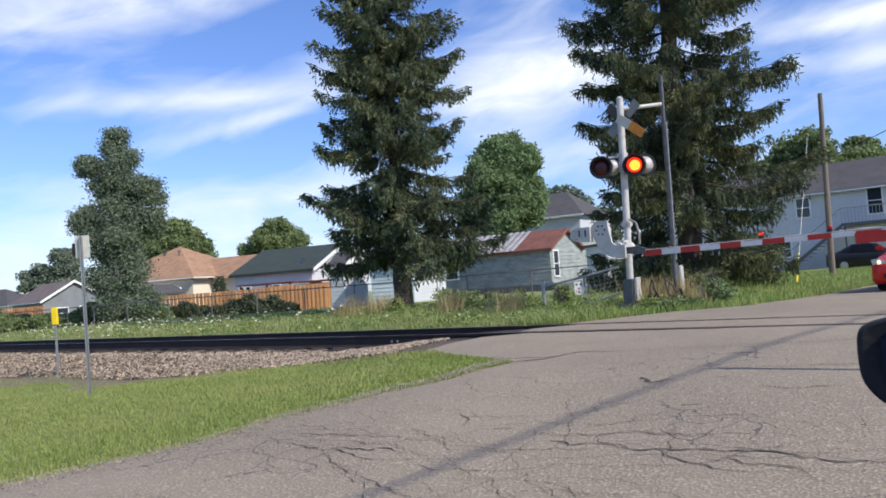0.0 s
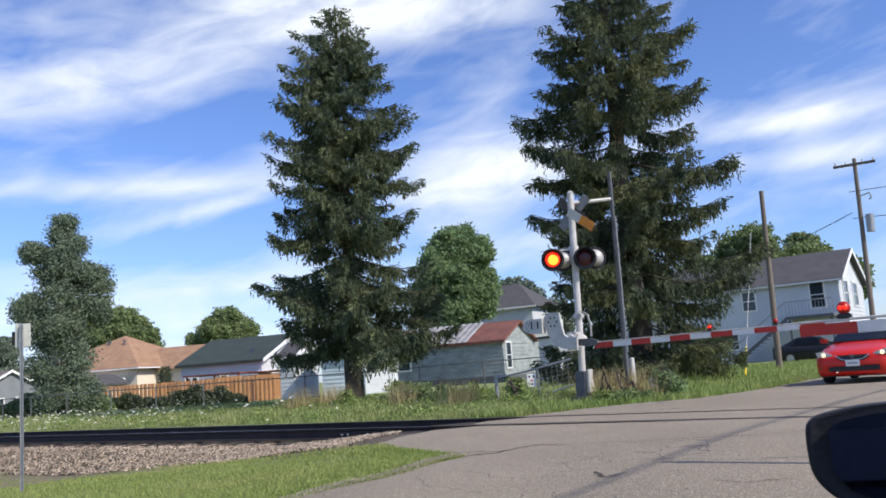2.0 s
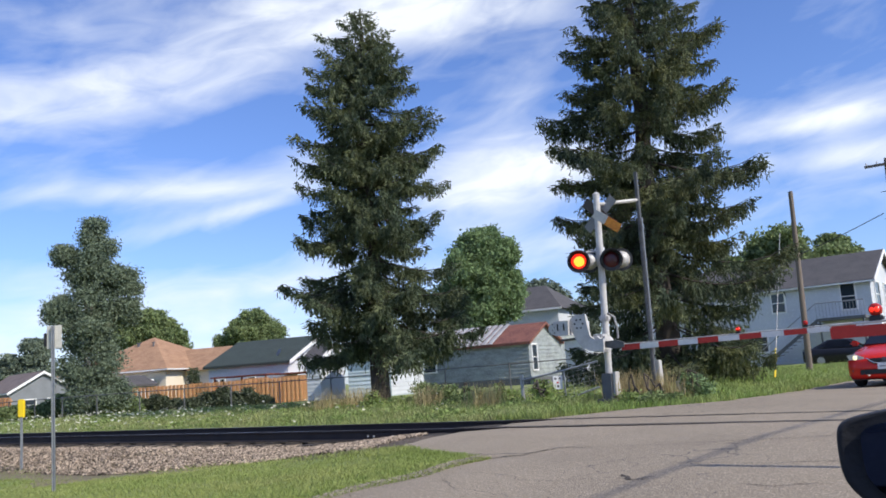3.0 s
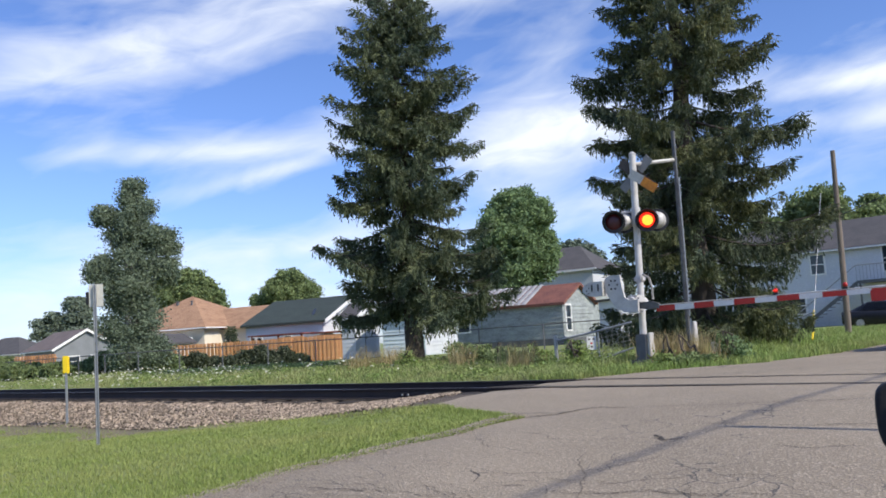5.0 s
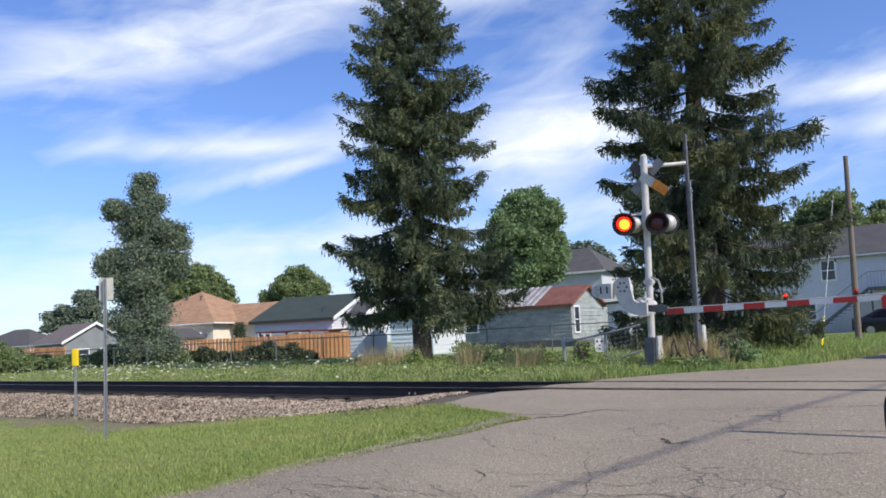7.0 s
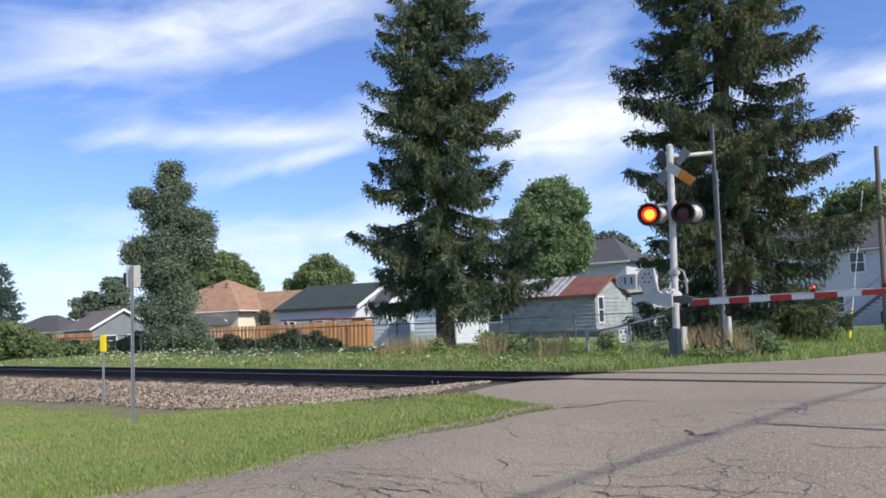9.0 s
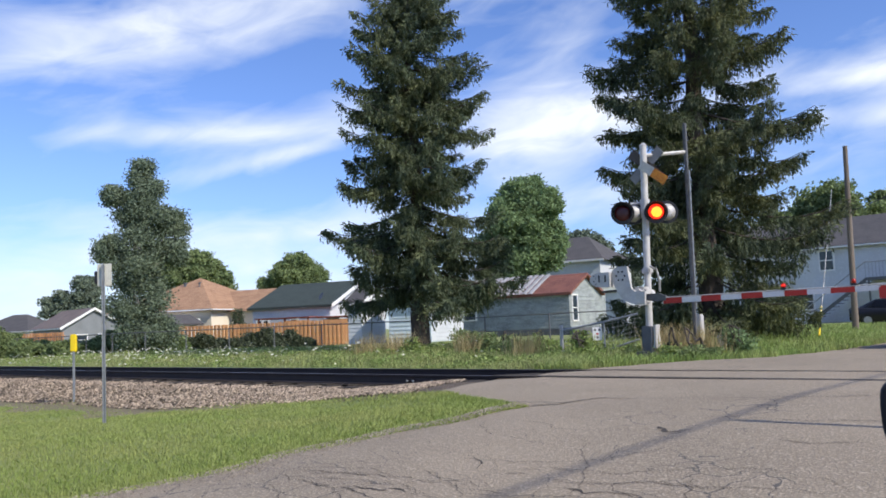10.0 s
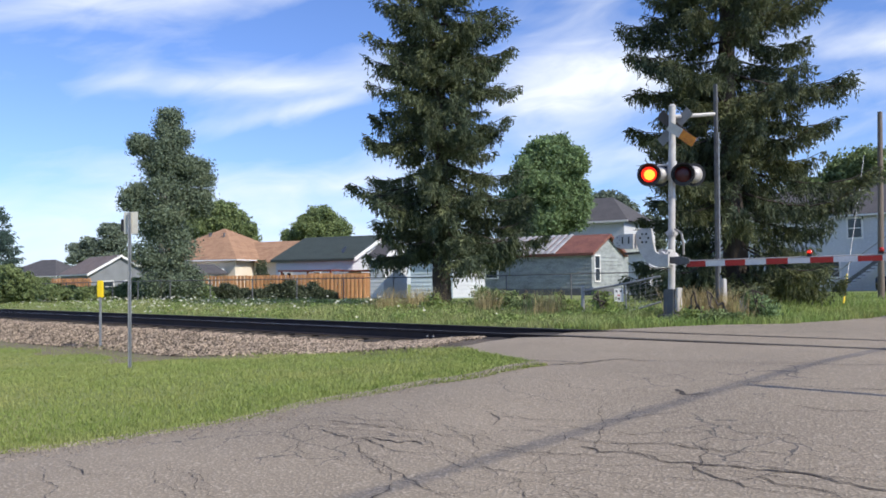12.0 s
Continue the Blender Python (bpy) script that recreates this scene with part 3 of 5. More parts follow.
def make_lawn():
    rng = np.random.default_rng(7)
    n = 260000
    y = -1.0 + 9.6 * rng.random(n)
    x = road_left(y) + 0.12 - 19 * rng.random(n) ** 1.7
    keep = (y < 8.35 + 0.2 * np.sin(x * 0.9) + rng.normal(0, 0.12, n)) & (x < road_left(y) + 0.15 * rng.random(n)) & ~((y > 7.6 + 0.35 * np.sin(x * 1.7)) & (x < -12.0 + 0.8 * np.sin(y * 5)) & (rng.random(n) < 0.7))
    x, y = x[keep], y[keep]
    blade_mesh("lawn_grass", x, y, rough_z(x, y) - 0.012, 0.025, 0.062, 0.0045, LAWN, "short bright green mown grass by the road", "grass", rng, 0.6)
    # the verge beyond the tracks, along the far road edge
    n = 45000
    y = 12.5 + 32 * rng.random(n) ** 1.4
    x = road_left(y) + 0.1 - 10 * rng.random(n) ** 1.4
    blade_mesh("verge_grass", x, y, land_z(x, y) - 0.02, 0.06, 0.24, 0.010, VERGE, "longer green grass on the far verge", "grass", rng, 0.6)
    # rough weeds behind the track
    n = 100000
    x = -9.2 - 48 * rng.random(n) ** 1.3
    y = 12.45 + 9.5 * rng.random(n) ** 1.3
    keep = x < road_left(y) - 0.9
    x, y = x[keep], y[keep]
    blade_mesh("weeds", x, y, rough_z(x, y) - 0.02, 0.06, 0.27, 0.009, WEED, "rough green weeds behind the railway", "weeds", rng, 0.5)
    # dry tufts
    cx = np.array([-8.6, -8.3, -8.8, -8.1, -17.2, -18.0, -18.6, -14.5, -12.0])
    cy = np.array([16.9, 17.1, 16.7, 17.3, 17.3, 17.6, 17.0, 16.9, 16.0])
    k = rng.integers(0, len(cx), 2600)
    x, y = cx[k] + rng.normal(0, 0.24, 2600), cy[k] + rng.normal(0, 0.22, 2600)
    blade_mesh("dry_grass", x, y, land_z(x, y), 0.3, 0.8, 0.006, DRY, "tall dry straw-coloured grass by the signal", "grass", rng, 0.4)
    # leafy clumps among the weeds
    k = 520
    cx = -9.4 - 46 * rng.random(k) ** 1.4
    cy = 13.0 + 7.5 * rng.random(k) ** 1.2
    hh = rng.uniform(0.05, 0.26, k)
    P = np.concatenate([np.stack([cx[i] + rng.normal(0, 0.12 + 0.15 * hh[i], 90), cy[i] + rng.normal(0, 0.12 + 0.15 * hh[i], 90), land_z(cx[i], cy[i]) + hh[i] * rng.random(90) ** 0.7], 1) for i in range(k)])
    v, f = leaf_quads(P, 0.02, rng, 2.0)
    tagged(raw("leafy_weeds", v, f, VERGE), "leafy green weeds behind the railway", "weeds", kind="stuff")
    # white umbels
    n = 480
    x = np.concatenate([rng.normal(-27, 6.0, n), rng.normal(-36, 5, 130)])
    y = 12.8 + 5.5 * rng.random(len(x))
    hub = [(0, 0, 0.0)] + [(math.cos(a), math.sin(a), 0.25 + 0.1 * (i % 2)) for i, a in enumerate(np.linspace(0, 6.28, 9)[:-1])]
    fac = [(0, i, i % 8 + 1) for i in range(1, 9)]
    P = np.stack([x, y, land_z(x, y) + rng.uniform(0.15, 0.45, len(x))], 1)
    scatter_mesh("wild_carrot_flowers", hub, fac, rand_mats(P, 0.022, 0.048, rng, tilt=0.5), PETAL, "white umbels of wild carrot among the weeds", "flowers")


def leaf_quads(P, size, rng, stretch=1.5):
    """A leaf (a folded lozenge) at each point, turned at random."""
    n = len(P)
    u = rng.normal(size=(n, 3))
    u /= np.linalg.norm(u, axis=1)[:, None]
    w = np.cross(u, rng.normal(size=(n, 3)))
    w /= np.linalg.norm(w, axis=1)[:, None]
    s = size * rng.uniform(0.6, 1.35, n)[:, None]
    v = np.stack([P - u * s * stretch, P + w * s, P + u * s * stretch, P - w * s], 1)
    f = np.arange(4 * n).reshape(n, 4)
    return v.reshape(-1, 3), f.tolist()


def crown_points(lobes, per, rng, clump=0.28):
    """Points in many small clumps near the surface of each lobe (x, y, z, rx, rz)."""
    out = []
    for x, y, z, rx, rz in lobes:
        k = max(12, int(per * rx * rz / 60))
        d = rng.normal(size=(k, 3))
        d /= np.linalg.norm(d, axis=1)[:, None]
        r = rng.uniform(0.55, 1.08, k)[:, None]
        c = np.array((x, y, z)) + d * r * np.array((rx, rx, rz))
        for q in c:
            out.append(q + np.clip(rng.normal(size=(60, 3)), -1.25, 1.25) * clump * np.array((1, 1, 0.7)) * rng.uniform(0.6, 1.4))
    return np.concatenate(out)


def shatter(lobes, n, rng):
    """Each lobe broken into a core and n smaller lobes about its surface, for an uneven outline."""
    out = []
    for x, y, z, rx, rz in lobes:
        out.append((x, y, z, rx * 0.84, rz * 0.84))
        for _ in range(n):
            d = rng.normal(size=3)
            d /= np.linalg.norm(d)
            k = rng.uniform(0.18, 0.34)
            out.append((x + d[0] * rx * 0.85, y + d[1] * rx * 0.85, z + d[2] * rz * 0.85, rx * k, rz * k * 0.9))
    return out


def limb(bm, p, q, r0, r1, rng, n=3):
    pts = [Vector(p).lerp(Vector(q), i / n) + Vector(rng.normal(size=3)) * 0.06 * (0 < i < n) for i in range(n + 1)]
    for i in range(n):
        tube(bm, pts[i], pts[i + 1], r0 + (r1 - r0) * i / n, r0 + (r1 - r0) * (i + 1) / n, n=7, cap=False)


def broadleaf(name, at, lobes, trunk_r, material, label, category="tree", leaf=0.11, per=900, seed=1, bark=None, clump=0.3, split=7):
    """A tree from lobes given relative to its foot."""
    rng = np.random.default_rng(seed)
    t = thing(name, label, category, at)
    bm = bmesh.new()
    top = max(l[2] for l in lobes)
    first = lobes[0]
    fork = (rng.normal() * 0.1, rng.normal() * 0.1, max(0.6, top * 0.35))
    limb(bm, (0, 0, -0.15), fork, trunk_r, trunk_r * 0.75, rng)
    for x, y, z, rx, rz in lobes:
        limb(bm, fork, (x, y, z + 0.3 * rz), trunk_r * 0.55, 0.03, rng, 4)
    part("trunk", bm, bark or BARK, t, smooth=True)
    if split:
        lobes = shatter(lobes, split, rng)
    v, f = leaf_quads(crown_points(lobes, per, rng, clump), leaf, rng)
    raw("crown", v, f, material, t)
    return t


def spruce(at, height, reach, seed, material, label, bare=0.5, step=0.42, spread=0.105, size=1.0, inner=0.22, hang=0.42):
    """A tall conifer: whorls of sagging limbs with upturned tips, side branchlets, and hanging twigs set with short needle sprays. reach(h, az) is the limb length at the height h (0 to 1)."""
    rng = np.random.default_rng(seed)
    t = thing("spruce_tree", label, "tree", at)
    bm = bmesh.new()
    rr = 0.024 * height
    limb(bm, (0, 0, -0.15), (0, 0, height * 0.5), rr, rr * 0.55, rng, 5)
    limb(bm, (0, 0, height * 0.5), (0, 0, height * 0.985), rr * 0.55, 0.02, rng, 5)
    part("trunk", bm, BARK, t, smooth=True)
    wood, P, U, S = bmesh.new(), [], [], []
    z = bare
    while z < height * 0.985:
        h = z / height
        nb = int(rng.integers(5, 8))
        a0 = rng.uniform(0, 6.28)
        for b in range(nb):
            az = a0 + 6.283 * b / nb + rng.normal() * 0.3
            L = reach(h, az) * (rng.uniform(0.92, 1.08) if rng.random() < 0.45 else rng.uniform(0.55, 0.92))
            if L < 0.1:
                continue
            d = np.array((math.cos(az), math.sin(az), 0.0))
            side = np.array((-d[1], d[0], 0.0))
            rise = 0.34 * h - 0.17 + 0.07 * rng.normal()
            sag = max(0.05, 0.19 - 0.12 * h)
            bend = rng.normal() * 0.12

            def spine(q):
                q = np.asarray(q)[:, None]
                zz = rise * q - sag * np.sin(q * 2.3) + 0.6 * np.maximum(0, q - 0.66) ** 2
                return np.array((0, 0, z)) + L * (q * d + bend * q * q * side + zz * np.array((0, 0, 1.0)))
            pts = spine(np.linspace(0, 1, 7))
            for i in range(6):
                tube(wood, pts[i], pts[i + 1], 0.011 * L * (1 - i / 6.5) + 0.006, 0.011 * L * (1 - (i + 1) / 6.5) + 0.005, n=4, cap=False)
            # branchlets on both sides, each a row of sprays
            n = max(4, int(2 * L / spread))
            q = inner * (0.5 if h > 0.8 else 1.0) + (1.0 - inner * (0.5 if h > 0.8 else 1.0)) * rng.random(n) ** 0.85
            bl = (np.minimum(0.34 * L * (1 - 0.8 * q), 0.85) + 0.10 * size) * rng.uniform(0.5, 1.15, n)
            sg = np.where(rng.random(n) < 0.5, -1.0, 1.0)
            ang = rng.uniform(0.5, 1.1, n)
            bd = np.cos(ang)[:, None] * d + (sg * np.sin(ang))[:, None] * side
            bd[:, 2] = rng.uniform(-0.45, 0.12, n) - 0.15 * (1 - h)
            m = 9
            k = (np.arange(m) + 0.5) / m
            root = spine(q)
            B = root[:, None, :] + bd[:, None, :] * (bl[:, None] * k)[:, :, None]
            B[:, :, 2] -= 0.35 * (bl[:, None] * k) ** 2
            keep = rng.random((n, m)) < np.clip(bl[:, None] / (m * 0.062 * size), 0.2, 1)
            A = bd[:, None, :] + rng.normal(size=(n, m, 3)) * 0.27
            P.append(B[keep]), U.append(A[keep]), S.append(rng.uniform(0.11, 0.21, int(keep.sum())) * size)
            # pendulous twigs
            down = np.maximum(0, rng.uniform(-0.25, 1.0, (n, m))) * hang * (1 - 0.6 * h) * (1 - 0.35 * q[:, None])
            for j in range(6):
                lv = 0.03 + 0.075 * size * j
                on = (down > lv) & keep
                c = int(on.sum())
                if not c:
                    continue
                Q = B[on] + rng.normal(size=(c, 3)) * 0.022 * size
                Q[:, 2] -= lv
                D = rng.normal(size=(c, 3)) * 0.26
                D[:, 2] -= 0.9
                P.append(Q), U.append(D), S.append(rng.uniform(0.10, 0.18, c) * size)
        z += step * rng.uniform(0.7, 1.3) * (1.15 - 0.45 * h)
    part("limb_work", wood, BARK, t)
    P, U, S = np.concatenate(P), np.concatenate(U), np.concatenate(S)[:, None]
    U /= np.linalg.norm(U, axis=1)[:, None]
    w = np.cross(U, rng.normal(size=U.shape))
    w /= np.linalg.norm(w, axis=1)[:, None]
    w2 = np.cross(U, w)
    fat = 0.15
    v = np.stack([P, P + U * S * 0.5 + w * S * fat + w2 * S * 0.08, P + U * S, P + U * S * 0.5 - w * S * fat + w2 * S * 0.08], 1).reshape(-1, 3)
    raw("needles", v, np.arange(len(v)).reshape(-1, 4).tolist(), material, t)
    return t


# ---- houses ----
def window(bm_frame, bm_pane, u0, u1, z0, z1, put):
    """A framed sash window set proud of the wall; put(u, depth, z) gives the place."""
    def bar(a0, a1, c0, c1, d0, d1, bm):
        q = [put(u, d, z) for u in (a0, a1) for d in (d0, d1) for z in (c0, c1)]
        vs = [bm.verts.new(p) for p in q]
        for ids in ((0, 1, 3, 2), (4, 6, 7, 5), (0, 4, 5, 1), (2, 3, 7, 6), (0, 2, 6, 4), (1, 5, 7, 3)):
            bm.faces.new([vs[i] for i in ids])
    w = 0.09
    bar(u0 - w, u0, z0 - w, z1 + w, -0.02, 0.085, bm_frame)
    bar(u1, u1 + w, z0 - w, z1 + w, -0.02, 0.085, bm_frame)
    bar(u0, u1, z0 - w, z0, -0.02, 0.09, bm_frame)
    bar(u0, u1, z1, z1 + w, -0.02, 0.085, bm_frame)
    zm = (z0 + z1) / 2
    bar(u0, u1, zm - 0.025, zm + 0.025, -0.02, 0.06, bm_frame)
    bar(u0, u1, z0, z1, -0.05, 0.045, bm_pane)


def house(name, label, corner, turn, L, W, base, eave, ridge, walls, roof_m, style="gable_x", over=0.4, front=(), side=(), doors=(), boards=0.0, side_walls=None, trim=True):
    """A house whose nearest corner is at corner; L along its front, W deep. front and side: windows (u0, u1, z0, z1), u from the corner."""
    h = thing(name, label, "house", (*corner, base), turn)
    e, r = eave - base, ridge - base
    bm = bmesh.new()
    box(bm, -L, 0, 0, W, -0.4, e)
    if style == "gable_x":          # ridge along the front, gable on the side
        for x0, x1 in ((-L, -L + 0.15), (-0.15, 0)):
            vs = [[bm.verts.new((x, y, z)) for y, z in ((0, e), (W, e), (W / 2, r - 0.05))] for x in (x0, x1)]
            bm.faces.new(vs[0]), bm.faces.new(vs[1])
            for i in range(3):
                bm.faces.new((vs[0][i], vs[0][(i + 1) % 3], vs[1][(i + 1) % 3], vs[1][i]))
    bmesh.ops.recalc_face_normals(bm, faces=bm.faces)
    part("wall", bm, walls, h)
    bm = bmesh.new()
    th = 0.16
    if style == "gable_x":
        k = (r - e) / (W / 2)
        for s in (1, -1):
            y_e = -over if s == 1 else W + over
            z_e = e - k * over
            pts = [(y_e, z_e), (W / 2, r), (W / 2, r + th), (y_e, z_e + th)]
            vs = [[bm.verts.new((x, y, z)) for y, z in pts] for x in (-L - over, over)]
            bm.faces.new(vs[0]), bm.faces.new(vs[1])
            for i in range(4):
                bm.faces.new((vs[0][i], vs[0][(i + 1) % 4], vs[1][(i + 1) % 4], vs[1][i]))
    else:                            # hip
        inset = min(L, W) / 2
        c = [(-L - over, -over), (over, -over), (over, W + over), (-L - over, W + over)]
        low = [bm.verts.new((x, y, e - 0.02)) for x, y in c]
        mid = [bm.verts.new((x, y, e + th)) for x, y in c]
        r0, r1 = bm.verts.new((-L + inset, W / 2, r)), bm.verts.new((-inset + 0.01, W / 2, r))
        bm.faces.new(low)
        for i in range(4):
            bm.faces.new((low[i], low[(i + 1) % 4], mid[(i + 1) % 4], mid[i]))
        bm.faces.new((mid[0], mid[1], r1, r0)), bm.faces.new((mid[1], mid[2], r1)), bm.faces.new((mid[2], mid[3], r0, r1)), bm.faces.new((mid[3], mid[0], r0))
    bmesh.ops.recalc_face_normals(bm, faces=bm.faces)
    roof = part("roof", bm, roof_m, h)
    if trim:
        bm = bmesh.new()
        if style == "gable_x":
            k = (r - e) / (W / 2)
            for s in (1, -1):
                y_e = -over if s == 1 else W + over
                z_e = e - k * over
                a, b = (over + 0.012, y_e, z_e + th * 0.3), (over + 0.012, W / 2, r + th * 0.3)
                vs = [[bm.verts.new((x, y, z + dz)) for (_, y, z) in (a, b) for dz in (-0.13, 0.13)] for x in (over + 0.004, over + 0.05)]
                for v4 in vs:
                    bm.faces.new((v4[0], v4[1], v4[3], v4[2]))
                bm.faces.new((vs[0][0], vs[1][0], vs[1][2], vs[0][2])), bm.faces.new((vs[0][1], vs[1][1], vs[1][3], vs[0][3]))
            if trim != "rake":
                box(bm, -L - over, over, -over - 0.06, -over - 0.005, e - k * over + 0.02, e - k * over + 0.12)
        else:
            box(bm, -L - over, over, -over - 0.05, -over - 0.004, e + 0.02, e + 0.11)
            box(bm, over + 0.004, over + 0.05, -over, W + over, e + 0.02, e + 0.11)
        bmesh.ops.recalc_face_normals(bm, faces=bm.faces)
        part("fascia", bm, TRIM, h)
    for wins, put in ((front, lambda u, d, z: (-u, -d, z)), (side, lambda u, d, z: (d, u, z))):
        for w in wins:
            a, b = bmesh.new(), bmesh.new()
            window(a, b, *w, put)
            bmesh.ops.recalc_face_normals(a, faces=a.faces)
            bmesh.ops.recalc_face_normals(b, faces=b.faces)
            fr = part("window", a, TRIM, h)
            part("pane", b, WINDOW, fr)
    if boards:
        a, b = bmesh.new(), bmesh.new()
        z = 0.12
        while z < e - 0.1:
            for bm, x0, x1, y0, y1 in ((a, -L, 0.02, -0.035, -0.004), (b, 0.004, 0.035, -0.03, W)):
                vs = [bm.verts.new(p) for p in ((x0, y0 if bm is a else y0, z), (x1, y0, z), (x1, y1, z + boards * 0.96), (x0, y1, z + boards * 0.96))] if bm is a else [bm.verts.new(p) for p in ((x1, y0, z), (x1, y1, z), (x0, y1, z + boards * 0.96), (x0, y0, z + boards * 0.96))]
                bm.faces.new(vs)
                lo = [bm.verts.new((p.co.x, p.co.y, p.co.z)) for p in vs[:2]] + ([bm.verts.new((x1, y1, z)), bm.verts.new((x0, y1, z))] if bm is a else [bm.verts.new((x0, y1, z)), bm.verts.new((x0, y0, z))])
                bm.faces.new(lo)
            z += boards
        part("siding", a, walls, h)
        part("siding", b, side_walls or walls, h)
    return h


def stack(h, x, y, z0, z1, r, m=None):
    bm = bmesh.new()
    tube(bm, (x, y, z0), (x, y, z1), r, n=8)
    tube(bm, (x, y, z1), (x, y, z1 + 0.06), r * 1.7, n=8)
    part("vent_pipe", bm, m or DARK_BOX, h)


def make_houses():
    tan = house("bungalow", "cream bungalow with a tan shingled hip roof", (-56.6, 35.8), 20, 9.5, 9.5, -0.35, 2.75, 5.7, CREAM, TAN_SHINGLE, "hip", 0.5,
                front=((5.0, 6.0, 1.1, 2.2),), side=())
    stack(tan, -3.6, 3.2, 4.9, 5.5, 0.07), stack(tan, -5.2, 3.4, 5.0, 5.55, 0.12), stack(tan, -6.0, 2.6, 4.4, 4.9, 0.07)
    bm = boxes((0.0, 5.5, 2.4, 9.2, -0.3, 3.0))
    part("wing_wall", bm, CREAM, tan)
    bm = bmesh.new()
    vs = [bm.verts.new(p) for p in ((-1.0, 1.9, 3.0), (6.0, 1.9, 3.0), (6.0, 9.6, 3.0), (-1.0, 9.6, 3.0), (-3.0, 5.7, 4.85), (6.0, 5.7, 4.85))]
    for ids in ((0, 1, 5, 4), (1, 2, 5), (2, 3, 4, 5), (3, 0, 4), (0, 3, 2, 1)):
        bm.faces.new([vs[i] for i in ids])
    part("wing_roof", bm, TAN_SHINGLE, tan)
    # covered porch on the shaded front
    part("porch_roof", boxes((-5.6, -0.6, -2.4, -0.55, 2.35, 2.5), bevel=0.03), TRIM, tan)
    for x in (-5.4, -0.8):
        bm = bmesh.new()
        tube(bm, (x, -2.2, -0.2), (x, -2.2, 2.35), 0.07, n=8)
        part("porch_post", bm, DARK_BOX, tan)
    green = house("bungalow", "white bungalow with a dark green shingled gable roof", (-44.6, 37.5), 20, 6.3, 8.5, -0.3, 2.6, 4.3, SIDING, GREEN_SHINGLE, "gable_x", 0.3,
                  front=((2.6, 3.1, 0.9, 2.0), (5.0, 5.35, 1.0, 2.0), (5.55, 5.9, 1.0, 2.0)), side=((3.0, 4.2, 1.0, 2.1),), boards=0.2, trim="rake")
    bm = bmesh.new()
    bmesh.ops.create_cone(bm, cap_ends=True, segments=16, radius1=0.02, radius2=0.36, depth=0.12, matrix=Matrix.Translation((-1.2, 0.9, 3.5)) @ Euler((radians(60), 0, radians(-40))).to_matrix().to_4x4())
    tube(bm, (-1.2, 1.0, 2.9), (-1.2, 0.95, 3.5), 0.025, n=6)
    part("satellite_dish", bm, DARK_BOX, green)
    # covered deck in front of it
    part("deck_roof", boxes((-4.6, -0.3, -2.3, -0.5, 2.05, 2.14), bevel=0.02), mat("red_brown_stain", (0.24, 0.07, 0.04), rough=0.8), green)
    for x in (-4.4, -2.3, -0.5):
        part("deck_post", boxes((x, x + 0.1, -2.2, -2.1, -0.2, 2.05)), mat("red_brown_stain", (0.24, 0.07, 0.04), rough=0.8), green)
    part("deck_panel", boxes((-2.1, -0.2, -2.35, -2.28, -0.1, 1.9)), FENCE, green)

    part("deck_panel", boxes((0.25, 2.3, -1.42, -1.35, 0.0, 1.9)), FENCE, green)
    part("deck_roof", boxes((-0.2, 2.6, -1.5, 1.2, 2.0, 2.1), bevel=0.02), mat("red_brown_stain", (0.24, 0.07, 0.04), rough=0.8), green)

    low = house("cottage", "low weathered white cottage with peeling siding and a rusty roof", (-27.0, 40.4), 8, 13.0, 4.4, 0.15, 2.45, 3.5, OLD_SIDING, RUST_ROOF, "gable_x", 0.25,
                front=((6.3, 7.1, 1.0, 1.8),), side=((0.35, 0.95, 0.75, 2.15),), boards=0.22, trim=False)
    k = (3.5 - 2.45) / 2.2
    for i in range(27):
        bm = bmesh.new()
        x = -13.2 + i * 0.41
        vs = [bm.verts.new(p) for p in ((x, -0.35, 2.3 - k * 0.35 + 0.20), (x + 0.36, -0.35, 2.3 - k * 0.35 + 0.20), (x + 0.36, 2.2, 3.35 + 0.20), (x, 2.2, 3.35 + 0.20))]
        ws = [bm.verts.new((v.co.x + (0.18 if j in (0, 3) else -0.1), v.co.y, v.co.z + 0.04)) for j, v in enumerate(vs)]
        bm.faces.new(ws)
        bm.faces.new((vs[0], ws[0], ws[3], vs[3]))
        bm.faces.new((ws[1], vs[1], vs[2], ws[2]))
        part("roof_sheet", bm, PALE_ROOF, low)
    part("foundation", boxes((-13.05, 0.05, -0.05, 4.45, -0.3, 0.28)), DARK_BOX, low)
    part("annex_wall", boxes((-7.0, -0.02, 4.45, 8.6, -0.3, 3.0)), OLD_SIDING, low)
    part("annex_roof", prism([(-7.3, 3.0), (0.3, 3.0), (0.3, 3.16), (-7.3, 3.34)], 4.2, 8.9), GREY_SHINGLE, low)
    # white lean-to with sunlit door at its far side
    shed = thing("shed", "white shed with a sunlit door beside the cottage", "shed", (-22.75, 39.40, 0.15), 60)
    part("wall", boxes((0.0, 1.6, 0, 2.2, -0.3, 2.15)), SIDING, shed)
    part("roof", boxes((-0.15, 1.75, -0.15, 2.35, 2.15, 2.27), bevel=0.02), GREY_SHINGLE, shed)
    part("door", boxes((0.55, 1.35, -0.05, -0.004, 0.0, 1.9), bevel=0.01), TRIM, shed)
    two = house("house", "two-storey pale house with a grey hip roof behind the cottage", (-47.3, 59.5), 12, 2.4, 9.0, 0.0, 5.6, 8.1, SIDING, GREY_SHINGLE, "hip", 0.3)
    part("wing_wall", boxes((0.0, 9.5, 0.6, 9.0, -0.3, 6.0)), SIDING, two)
    bm = bmesh.new()
